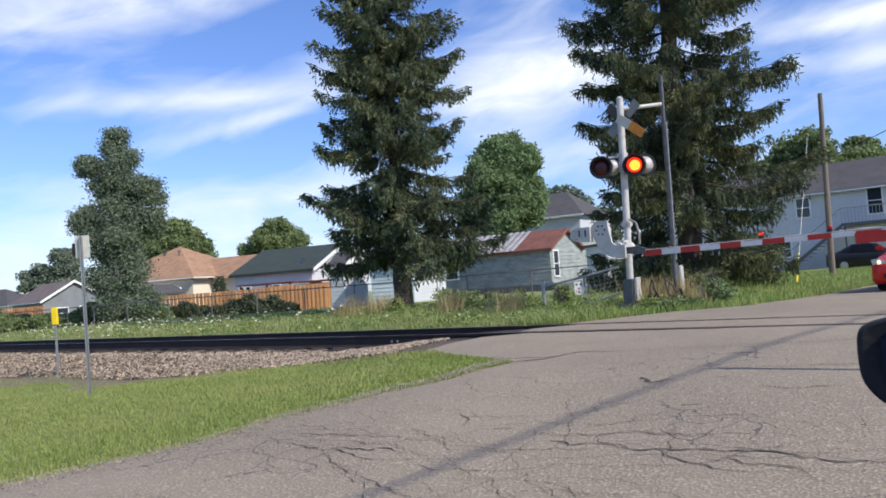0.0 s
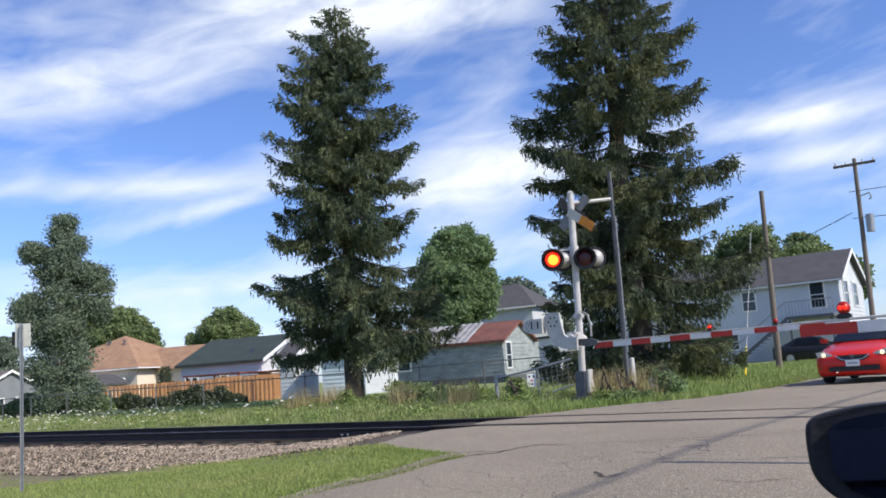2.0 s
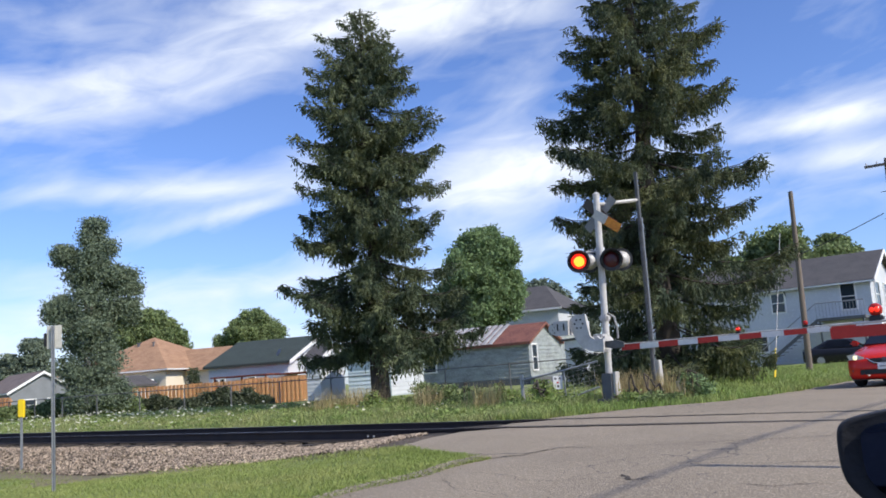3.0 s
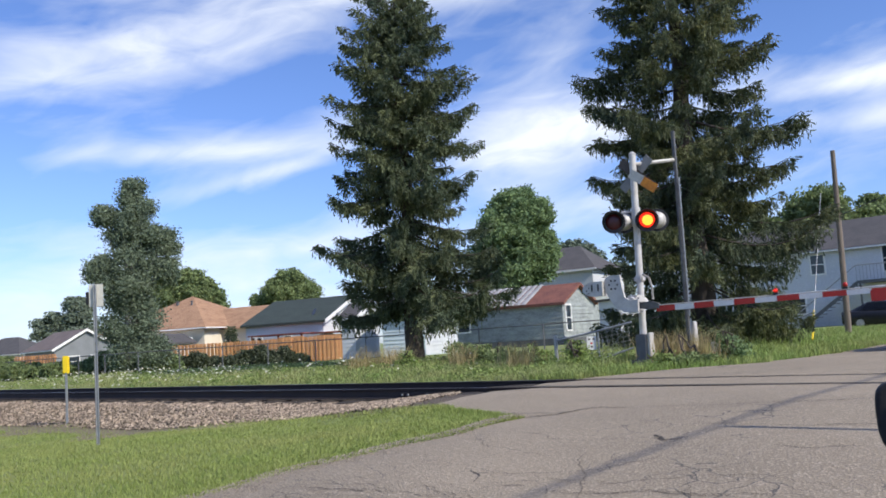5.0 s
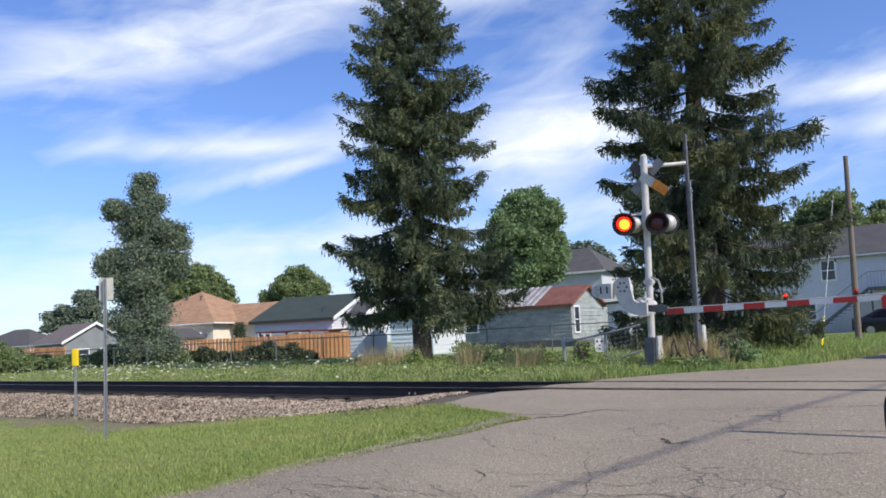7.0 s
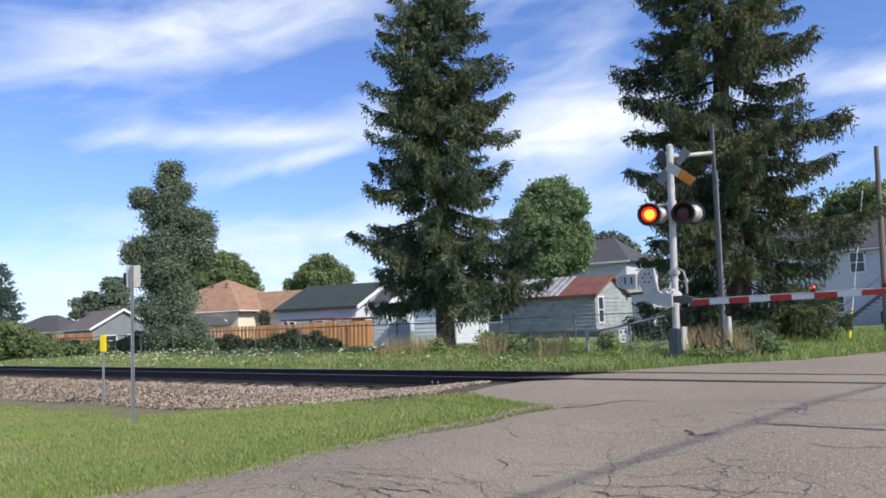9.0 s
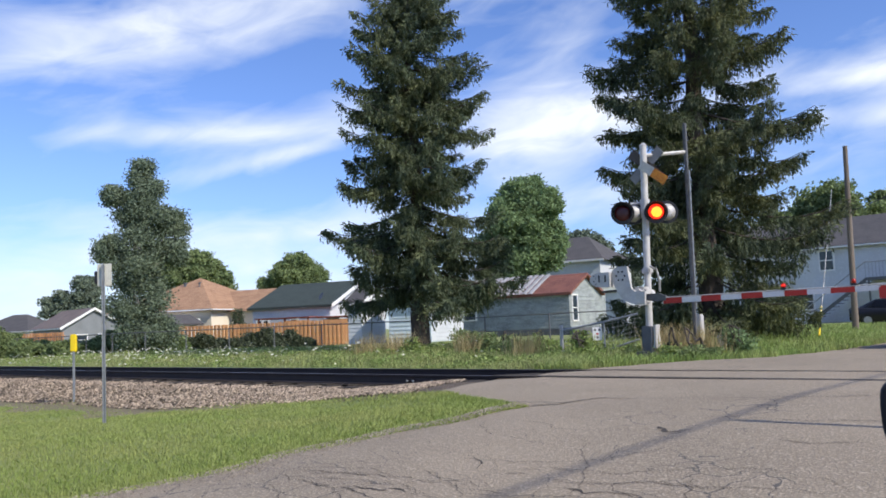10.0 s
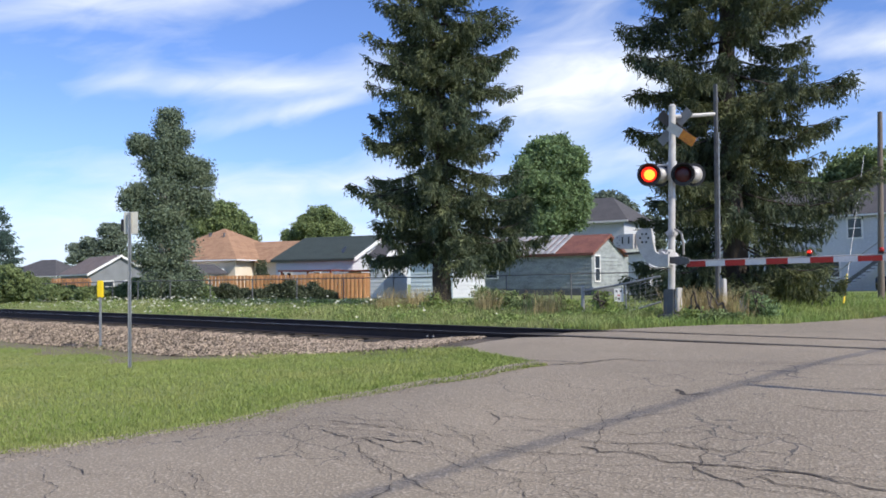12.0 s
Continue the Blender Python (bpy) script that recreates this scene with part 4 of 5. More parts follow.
    vs = [bm.verts.new(p) for p in ((-0.4, 0.2, 6.0), (10, 0.2, 6.0), (10, 9.4, 6.0), (-0.4, 9.4, 6.0), (3.4, 4.8, 8.5), (7, 4.8, 8.5))]
    for ids in ((0, 1, 5, 4), (1, 2, 5), (2, 3, 4, 5), (3, 0, 4), (0, 3, 2, 1)):
        bm.faces.new([vs[i] for i in ids])
    part("wing_roof", bm, GREY_SHINGLE, two)
    part("gutter", boxes((-0.4, 10, 0.1, 0.2, 5.9, 6.05)), TRIM, two)
    right = house("house", "two-storey white house with a grey roof and an outside staircase", (-12.5, 57.3), 2, 17.0, 8.5, 0.0, 5.0, 7.05, SIDING, GREY_SHINGLE, "gable_x", 0.35,
                  front=((0.9, 1.7, 3.3, 4.9), (5.2, 6.0, 3.5, 4.7), (9.0, 10.3, 3.4, 4.4), (6.6, 8.0, 1.0, 2.0)), side=((1.2, 2.6, 3.4, 4.9), (4.4, 5.8, 3.4, 4.9), (1.2, 2.4, 1.0, 2.2)), boards=0.24)
    # landing, stair and railing on the shaded front
    part("landing", boxes((-3.0, -0.2, -1.5, -0.05, 2.62, 2.8)), DARK_BOX, right)
    for i in range(13):
        part("stair_tread", boxes((-3.25 - 0.28 * i, -3.0 - 0.28 * i, -1.4, -0.3, 2.45 - 0.2 * i, 2.5 - 0.2 * i)), DARK_BOX, right)
    bm = prism([(-3.0, 2.55), (-3.0, 2.8), (-6.7, 0.1), (-6.9, -0.1), (-6.6, -0.1)], -1.46, -1.41)
    part("stringer", bm, DARK_BOX, right)
    bm = tubes([(-0.2, -1.45, 3.75), (-3.0, -1.45, 3.75), (-6.7, -1.45, 1.0)], 0.035)
    for x in np.arange(-3.0, -0.1, 0.2):
        tube(bm, (x, -1.45, 2.8), (x, -1.45, 3.75), 0.015, n=5)
    part("railing", bm, GALV, right)
    for x in (-2.9, -0.4):
        part("landing_post", boxes((x, x + 0.1, -1.45, -1.35, -0.2, 2.62)), DARK_BOX, right)

    # garage behind the first spruce; its white front has shade's blue put into the colour
    gar = house("garage", "white garage with a sunlit side wall behind the spruce", (-28.7, 30.6), 20, 2.3, 4.5, 0.0, 2.3, 3.2, mat("shade_blue_siding", (0.62, 0.70, 0.73), rough=0.6, scale=1, fine=9, bump=0.05), GREY_SHINGLE, "gable_x", 0.25,
                boards=0.2, side_walls=SIDING)
    house("shed", "small white shed with a sunlit end wall", (-33.35, 30.2), 20, 0.8, 2.8, 0.0, 2.2, 2.9, SIDING, GREY_SHINGLE, "gable_x", 0.2, boards=0.2)
    # far roofs to the left
    house("bungalow", "far brown-roofed bungalow with a white gable", (-84.5, 36.5), -5, 9.0, 6.2, -0.6, 2.2, 4.0, mat("grey_blue_siding", (0.20, 0.215, 0.23), rough=0.7, scale=1, fine=9), BROWN_SHINGLE, "gable_x", 0.3, side=((1.4, 2.4, 1.0, 2.0), (3.6, 4.5, 1.0, 2.0)))
    house("bungalow", "distant bungalow with a grey roof", (-140.0, 55.0), 24, 12.0, 9.0, -0.6, 2.6, 5.6, SIDING, GREY_SHINGLE, "hip", 0.5)
    # small shed by the fence
    shed2 = thing("shed", "small grey-roofed garden shed behind the fence", "shed", (-54.5, 31.6, -0.3), 20)
    part("wall", boxes((-3.2, 0, 0, 2.4, -0.2, 1.95)), SIDING, shed2)
    bm = prism([(-3.5, 1.95), (0.3, 1.95), (0.3, 2.08), (-0.9, 2.75), (-2.4, 2.75), (-3.5, 2.08)], -0.3, 2.7)
    part("roof", bm, GREY_SHINGLE, shed2)


def make_fence():
    f = thing("board_fence", "orange-stained vertical board fence around the gardens", "fence")
    board = boxes((-0.068, 0.068, -0.012, 0.012, 0, 1.8), bevel=0.004)
    first = part("board", board, FENCE, f)
    rng = random.Random(3)
    runs = [((-53.2, 28.9), (-39.2, 34.3)), ((-71.0, 22.5), (-60.5, 26.3))]
    first_used = False
    for (x0, y0), (x1, y1) in runs:
        n = int(math.hypot(x1 - x0, y1 - y0) / 0.145)
        a = math.atan2(y1 - y0, x1 - x0)
        for i in range(n):
            t = i / n
            x, y = x0 + (x1 - x0) * t, y0 + (y1 - y0) * t
            if not first_used:
                o, first_used = first, True
            else:
                o = new("board", first.data)
                o.parent = f
            off = 0.05 * (i % 2)
            o.location = (x + math.sin(a) * off, y - math.cos(a) * off, -0.32 + rng.uniform(-0.02, 0.02))
            o.rotation_euler = (0, rng.uniform(-0.008, 0.008), a)
        for k in (0.3, 1.5):
            part("rail", boxes((0, math.hypot(x1 - x0, y1 - y0), 0.02, 0.06, k - 0.32, k - 0.23)), FENCE, f).matrix_basis = pose(x0, y0, 0, 0, 0, math.degrees(a))
    # chain-link fence along the back of the weeds
    c = thing("chain_link_fence", "grey chain-link fence behind the weeds", "fence")
    bm = tubes([(-70, 17.5, 1.0), (-40, 20.5, 1.1), (-24, 26, 1.1), (-15, 30.5, 1.2)], 0.022)
    part("top_rail", bm, DARK_BOX, c)
    for i in range(24):
        t = i / 23
        x = -70 + 55 * t
        y = np.interp(x, (-70, -40, -24, -15), (17.5, 20.5, 26, 30.5))
        z = np.interp(x, (-70, -40, -24, -15), (1.0, 1.1, 1.1, 1.2))
        bm = bmesh.new()
        tube(bm, (x, y, -0.4), (x, y, z + 0.04), 0.03, n=6)
        part("post", bm, DARK_BOX, c)


# ---- crossing signal ----
def lamp_head(parent, at, turn, glow):
    """A flasher: black round backing with a hood, a dark red lens and its housing behind. Returns the bulb."""
    head = new("lamp_head")
    head.parent = parent
    head.matrix_basis = pose(*at, 0, 0, turn)
    bm = bmesh.new()
    tube(bm, (0, 0.0, 0), (0, 0.02, 0), 0.25, n=28)
    part("backing_disc", bm, BLACK, head)
    bm = bmesh.new()
    for r, l in ((0.215, 0.20), (0.205, 0.20)):
        tube(bm, (0, 0.0, 0), (0, -l, 0), r, r * 0.98, n=28, cap=False)
    # hood is open at the lower front
    bmesh.ops.delete(bm, geom=[f for f in bm.faces if f.calc_center_median().z < -0.13], context="FACES")
    part("hood", bm, BLACK, head)
    bm = bmesh.new()
    tube(bm, (0, 0.02, 0), (0, 0.22, 0), 0.19, 0.13, n=20)
    tube(bm, (0, 0.22, 0), (0, 0.26, 0), 0.13, 0.06, n=20)
    part("housing", bm, SILVER, head, smooth=False)
    bm = bmesh.new()
    bmesh.ops.create_uvsphere(bm, u_segments=24, v_segments=8, radius=0.175, matrix=Matrix.Translation((0, 0.0, 0)) @ Matrix.Diagonal((1, 0.22, 1, 1)))
    part("lens", bm, LENS_OFF, head, "dark red glass lens", smooth=True)
    if not glow:
        return None
    bulb = new("bulb")
    bulb.parent = parent
    bm = bmesh.new()
    bmesh.ops.create_uvsphere(bm, u_segments=24, v_segments=8, radius=0.165, matrix=Matrix.Diagonal((1, 0.16, 1, 1)))
    part("bulb_rim", bm, LENS_RED, bulb, "glowing red rim", smooth=True)
    bm = bmesh.new()
    bmesh.ops.create_uvsphere(bm, u_segments=24, v_segments=8, radius=0.115, matrix=Matrix.Translation((0.01, -0.02, -0.01)) @ Matrix.Diagonal((1, 0.14, 1, 1)))
    part("bulb_core", bm, LENS_HOT, bulb, "glowing orange centre", smooth=True)
    return bulb, pose(*at, 0, 0, turn)


BULBS = []          # (bulb, its head's pose, True where it starts lit)


def gate_arm(parent, x0, x1, y, z, lights, start_red=True, thick=0.115):
    arm = new("gate_arm")
    arm.parent = parent
    arm.location = (x0, y, z)
    n = int(round(abs(x1 - x0) / 0.415))
    s = 1 if x1 > x0 else -1
    for i in range(n):
        m = ARM_RED if (i % 2 == 0) == start_red else ARM_WHITE
        taper = thick * (1 - 0.02 * i)
        a, b = sorted((s * 0.415 * i, s * 0.415 * (i + 1)))
        part("stripe", boxes((a + 0.001, b - 0.001, -0.02, 0.02, -taper / 2, taper / 2), bevel=0.004), m, arm)
    part("cable", tubes([(0, -0.03, thick / 2 + 0.012), (s * 0.415 * n, -0.03, thick / 2 + 0.004)], 0.01, 6), SILVER, arm)
    for d, lit, size in lights:
        l = new("arm_light")
        l.parent = arm
        l.location = (s * d, 0, thick / 2)
        bm = boxes((-0.05, 0.05, -0.04, 0.04, 0, 0.05), bevel=0.01)
        part("light_base", bm, BLACK, l)
        bm = bmesh.new()
        bmesh.ops.create_uvsphere(bm, u_segments=16, v_segments=10, radius=size, matrix=Matrix.Translation((0, 0, 0.05 + size * 0.85)))
        part("light_lens", bm, mat("red_marker_lens", (0.42, 0.02, 0.012), (0.3, 0.012, 0.01), 0.2, bump=0), l, smooth=True)
        if lit:
            bm = bmesh.new()
            for dx in (-0.3, 0.3):
                bmesh.ops.create_uvsphere(bm, u_segments=12, v_segments=8, radius=size * 0.4, matrix=Matrix.Translation((dx * size, -size * 0.72, 0.05 + size * 0.85)))
            part("filament", bm, LENS_RED, l, smooth=True)
    return arm


def signal(at, label, arm_rows, glow, top=4.45, face=30, mirror=1):
    s = thing("crossing_signal", label, "railway signal", at)
    bm = bmesh.new()
    tube(bm, (0, 0, 0.4), (0, 0, top), 0.075, n=20)
    tube(bm, (0, 0, top), (0, 0, top + 0.05), 0.085, 0.03, n=20)
    part("mast", bm, SILVER, s, smooth=False)
    bm = boxes((-0.13, 0.13, -0.13, 0.13, -0.05, 0.52), bevel=0.02)
    part("junction_box", bm, DARK_BOX, s)
    bm = boxes((0.14, 0.2, -0.1, 0.1, 0.05, 0.55), bevel=0.01)
    part("junction_box_cover", bm, SILVER, s)
    part("foundation", boxes((-0.24, 0.24, -0.24, 0.24, -0.35, -0.02), bevel=0.03), DULL_STEEL, s)
    # lamp bracket and heads, two towards this side, two towards the other
    u = Vector((math.cos(radians(face)), math.sin(radians(face)), 0))
    nrm = Vector((u.y, -u.x, 0))
    zc = 2.96
    bm = tubes([-0.42 * u + Vector((0, 0, zc)), 0.42 * u + Vector((0, 0, zc))], 0.03)
    tube(bm, -0.3 * u + Vector((0, 0, zc + 0.22)), 0.3 * u + Vector((0, 0, zc + 0.22)), 0.022, n=8)
    tube(bm, (0, 0, zc - 0.1), (0, 0, zc + 0.3), 0.1, n=16)
    for k in (-1, 1):
        tube(bm, k * 0.3 * u + Vector((0, 0, zc + 0.22)), k * 0.4 * u + Vector((0, 0, zc)), 0.022, n=8)
    part("lamp_bracket", bm, SILVER, s)
    for k, lit in ((-1, False), (1, True)):
        p = (k * 0.35 - 0.13) * u + nrm * 0.2
        r = lamp_head(s, (p.x, p.y, zc), face, glow)
        if r:
            BULBS.append((r[0], r[1], lit))
        p = (k * 0.35 + 0.1) * u - nrm * 0.16
        lamp_head(s, (p.x, p.y, zc + 0.02), face + 180, False)
    return s


def make_signals():
    s = signal((-8.94, 16.38, 0.12), "silver railway crossing signal with flashing red lamps and lowered gate", None, True)
    # crossed boards near the top, seen from behind; shade is put into their colours
    for k, a in enumerate((42, -42)):
        bm = boxes((-0.47, 0.47, 0.085 + 0.03 * k, 0.1 + 0.03 * k, -0.11, 0.11), bevel=0.004)
        b = part("crossbuck_board", bm, mat("shade_dulled_board_back", (0.26, 0.26, 0.255), rough=0.7) if k else mat("shade_dark_board_back", (0.10, 0.085, 0.075), rough=0.8), s)
        b.matrix_basis = pose(0, 0, 4.02, 0, 0, 0) @ pose(0, 0, 0, 0, a, 0)
    pl = part("warning_plate", boxes((0.30, 0.68, -0.112, -0.098, -0.1, 0.1), bevel=0.004), ORANGE, s, "faded orange plate")
    pl.matrix_basis = pose(0, 0.03, 4.0, 0, 0, 0) @ pose(0, 0, 0, 0, 36, 0)
    st = part("plate_strip", boxes((-0.05, 0.30, -0.110, -0.098, -0.1, 0.1), bevel=0.004), SIGN_BACK, s)
    st.matrix_basis = pose(0, 0.03, 4.0, 0, 0, 0) @ pose(0, 0, 0, 0, 36, 0)
    part("top_arm", tubes([(0, 0, 4.22), (0.64, 0.68, 4.30)], 0.042), SILVER, s)
    # gate mechanism: hub, counterweights and the bent steel arm, in the plane of the gate
    hub = boxes((-0.16, 0.16, -0.42, -0.1, 0.98, 1.36), bevel=0.05)
    tube(hub, (0, -0.5, 1.2), (0, 0.1, 1.2), 0.12, n=18)
    part("gate_mechanism", hub, SILVER, s)
    q = 0.70
    arm = [(-0.78, 1.72), (-0.6, 1.80), (-0.25, 1.80), (-0.2, 1.55), (-0.12, 1.32), (0.0, 1.26), (0.32, 1.26), (0.32, 1.0), (-0.12, 1.0), (-0.4, 1.08), (-0.62, 1.28), (-0.78, 1.5)]
    part("counterweight_arm", prism([(x * q, z) for x, z in arm], -0.56, -0.5), SILVER, s)
    rim = [(-0.80 - 0.26 * math.sin(i * math.pi / 8), 1.53 + 0.16 * math.cos(i * math.pi / 8)) for i in range(9)]
    w = prism([(-0.56, 1.69)] + rim + [(-0.56, 1.37)], -0.64, -0.44)
    part("counterweight", w, SILVER, s)
    for i in range(4):
        bm = bmesh.new()
        x, z = -0.90 - 0.05 * (i % 2), 1.44 + 0.06 * i
        tube(bm, (x, -0.648, z), (x, -0.639, z), 0.013, n=8)
        part("bolt_hole", bm, BLACK, s)
    for dx in (-1.17, -0.95):
        part("slot", boxes((dx * q - 0.018, dx * q + 0.018, -0.646, -0.641, 1.48, 1.63)), BLACK, s)
    for i in range(6):
        a = i * 1.047
        bm = bmesh.new()
        x, z = -0.48 * q + 0.10 * math.cos(a), 1.6 + 0.10 * math.sin(a)
        tube(bm, (x, -0.57, z), (x, -0.559, z), 0.022, n=8)
        part("bolt_hole", bm, BLACK, s)
        part("conduit", tubes([(0.12, -0.1, 1.8), (0.28, -0.12, 1.72), (0.34, -0.12, 1.5), (0.34, -0.12, 1.25)], 0.025), SILVER, s)
    part("mast_clamp", boxes((-0.1, 0.1, -0.1, 0.1, 1.64, 1.78), bevel=0.03), SILVER, s)
    part("arm_bracket", prism([(0.1, 1.20), (0.45, 1.21), (0.62, 1.16), (0.62, 1.06), (0.4, 1.04), (0.1, 1.08)], -0.42, -0.34), DULL_STEEL, s)
    ARM_FAR = gate_arm(s, 0.55, 0.55 + 0.415 * 12, -0.37, 1.05, ((2.48, True, 0.05), (3.72, False, 0.045)))

    # the gate on this side of the track: its arm reaches in from the other roadside
    n = signal((4.80, 7.26, -0.2), "silver crossing signal with lowered gate on the near roadside", None, False, face=180)
    part("gate_mechanism", boxes((-0.3, 0.3, -0.42, -0.1, 0.95, 1.6), bevel=0.06), SILVER, n)
    part("arm_bracket", boxes((-1.0, 0.1, -0.42, -0.3, 1.1, 1.26), bevel=0.02), GALV, n)
    gate_arm(n, -0.40, -0.40 - 0.415 * 15, -0.36, 1.125, ((5.89, True, 0.05),), True, 0.118)

    s.matrix_basis = pose(-8.94, 16.38, 0.12, 0, 1.6, 0)
    ARM_FAR.rotation_euler.y = radians(-1.6 - 0.35)
    # separate steel post beside the signal, with a small cabinet at its foot
    p = thing("steel_post", "tall grey steel post beside the crossing signal", "post", (-8.23, 17.08, 0.1))
    part("shaft", boxes((-0.036, 0.036, -0.036, 0.036, -0.2, 4.95), bevel=0.01), DULL_STEEL, p)
    p.rotation_euler.y = radians(0.8)
    part("conduit", tubes([(0.06, 0, 0.9), (0.06, 0, 3.9)], 0.016), GALV, p)
    c = thing("cabinet", "small pale metal cabinet by the crossing", "cabinet", (-8.25, 17.35, 0.05))
    part("body", boxes((-0.08, 0.08, -0.08, 0.08, -0.1, 0.8), bevel=0.015), SILVER, c)
    part("door", boxes((-0.065, 0.065, -0.088, -0.082, 0.25, 0.77), bevel=0.003), SILVER, c)
    m = thing("marker_stone", "short weathered concrete marker in the grass", "marker", (-8.4, 18.8, 0.0))
    bm = bmesh.new()
    tube(bm, (0, 0, -0.2), (0, 0, 0.34), 0.13, 0.11, n=14)
    part("stump", bm, CONCRETE, m)

    # swing gate of tube and mesh, hanging askew, with a small notice
    g = thing("tube_gate", "sagging grey tube gate with a small white notice", "gate", (-11.42, 16.70, 0.0))
    x1, y1 = 1.75, 0.55
    part("post", tubes([(0, 0, -0.2), (0, 0, 0.72)], 0.045), GALV, g)
    part("top_rail", tubes([(0.03, 0, 0.60), (x1 * 0.5, y1 * 0.5, 0.74), (x1, y1, 0.92)], 0.026), GALV, g)
    part("bottom_rail", tubes([(0.62, y1 * 0.36, -0.02), (x1, y1, 0.34)], 0.02), GALV, g)
    part("brace", tubes([(0.98, 0.31, 0.0), (0.98, 0.31, 0.76)], 0.02), GALV, g)
    bm = bmesh.new()
    for i in range(14):
        u = 0.1 + 0.12 * i
        tube(bm, (u, y1 * u / x1, -0.15 + 0.2 * u), (u, y1 * u / x1, 0.60 + 0.18 * u), 0.003, n=4)
    for k in range(6):
        tube(bm, (0.03, 0, 0.02 + 0.1 * k), (x1, y1, 0.33 + 0.1 * k), 0.003, n=4)
    part("mesh", bm, GALV, g)
    hang = pose(0.86, 0.2, -0.19, 0, 0, 35)
    part("notice", boxes((-0.105, 0.105, -0.006, 0.006, 0.53, 0.84), bevel=0.004), WHITE_SIGN, g, "small white notice").matrix_basis = hang
    for x, z in ((-0.05, 0.775), (0.05, 0.775), (0.0, 0.60)):
        part("notice_mark", boxes((x - 0.022, x + 0.022, -0.012, -0.0075, z - 0.02, z + 0.025)), BLACK, g).matrix_basis = hang
    part("notice_bar", boxes((-0.028, 0.028, -0.012, -0.0075, 0.665, 0.70)), mat("red_print", (0.5, 0.05, 0.04)), g).matrix_basis = hang


def make_posts():
    s = thing("sign_post", "tall galvanised post with the back of a pale sign", "sign", (-11.94, 5.77, -0.42), 0)
    bm = bmesh.new()
    box(bm, -0.022, 0.022, -0.006, 0.006, -0.3, 2.33)
    box(bm, -0.022, -0.014, -0.022, 0.006, -0.3, 2.33)
    box(bm, 0.014, 0.022, -0.022, 0.006, -0.3, 2.33)
    post = part("post", bm, GALV, s)
    sg = part("sign_panel", boxes((-0.10, 0.115, 0.02, 0.026, 2.01, 2.34), bevel=0.003), SIGN_BACK, s, "back of a pale metal sign")
    sg.rotation_euler.z = radians(40)
    post.rotation_euler.z = radians(40)
    sd = part("side_panel", boxes((-0.155, -0.102, 0.03, 0.05, 2.05, 2.24), bevel=0.01), BLACK, s)
    sd.rotation_euler.z = radians(40)
    s.rotation_euler = (0, radians(-0.8), 0)
    y = thing("marker_post", "short post with a yellow cable-marker cap", "marker post", (-19.05, 8.5, -0.66), 0)
    b = part("post", boxes((-0.024, 0.024, -0.015, 0.015, -0.3, 1.42), bevel=0.004), GALV, y)
    c = part("cap", boxes((-0.075, 0.075, -0.03, 0.03, 1.22, 1.62), bevel=0.02), YELLOW, y, "yellow plastic cap")
    for o in (b, c):
        o.rotation_euler.z = radians(40)
    y.rotation_euler = (0, radians(-1.2), 0)


def make_poles():
    def pole(at, h, lean, r, label):
        p = thing("utility_pole", label, "utility pole", at, group="utility poles")
        bm = bmesh.new()
        tube(bm, (0, 0, -0.3), (0, 0, h), r, r * 0.68, n=14)
        part("shaft", bm, POLE_WOOD, p, smooth=False)
        p.rotation_euler = lean
        return p
    pole((-10.1, 34.6, 0.1), 7.1, (0, radians(1.3), 0), 0.125, "plain weathered wooden utility pole")
    b = pole((-8.9, 47.0, 0.0), 10.3, (0, radians(1.4), 0), 0.14, "wooden utility pole with a crossarm and transformer")
    part("crossarm", boxes((-1.0, 1.0, -0.22, -0.1, 9.9, 10.03), bevel=0.01), POLE_WOOD, b)
    for x in (-0.9, -0.4, 0.4, 0.9):
        bm = bmesh.new()
        tube(bm, (x, -0.16, 10.03), (x, -0.16, 10.17), 0.03, n=8)
        part("insulator", bm, SILVER, b)
    bm = bmesh.new()
    tube(bm, (0.42, -0.1, 6.4), (0.42, -0.1, 7.3), 0.2, n=16)
    part("transformer", bm, GALV, b)
    part("bracket", tubes([(0.05, 0, 8.3), (0.55, -0.1, 8.4), (0.62, -0.1, 8.15), (0.5, -0.1, 8.05)], 0.03), GALV, b)

    def cable(name, a, b_, sag, r, label):
        pts = []
        for i in range(17):
            t = i / 16
            p = Vector(a).lerp(Vector(b_), t)
            p.z -= sag * 4 * t * (1 - t)
            pts.append(p)
        ob = part(name, tubes(pts, r, 5), WIRE)
        return tagged(ob, label, "cable")
    cable("service_cable", (-9.1, 47.0, 7.5), (-24.0, 40.0, 3.6), 0.9, 0.022, "black service cable hanging from the pole")
    cable("service_cable", (-9.1, 47.0, 8.6), (30.0, 40.0, 9.5), 0.8, 0.018, "thin black overhead cable at the pole")
    cable("service_cable", (-9.1, 47.0, 7.2), (30.0, 52.0, 8.0), 0.6, 0.018, "thin black overhead cable at the pole")
    cable("overhead_cable", (7.2, -60.0, 8.9), (7.2, 80.0, 8.9), 0.3, 0.024, "thick overhead cable along the road")
    for y in (-60.0, 80.0):
        pole((7.2, y, -0.5), 9.6, (0, 0, 0), 0.17, "plain weathered wooden utility pole")
    # guy wire with its yellow guard
    g = thing("guy_wire", "steel guy wire with a yellow guard near the ground", "guy wire")
    part("wire", tubes([(-8.75, 26.4, 0.1), (-9.7, 31.8, 5.2)], 0.012, 5), GALV, g)
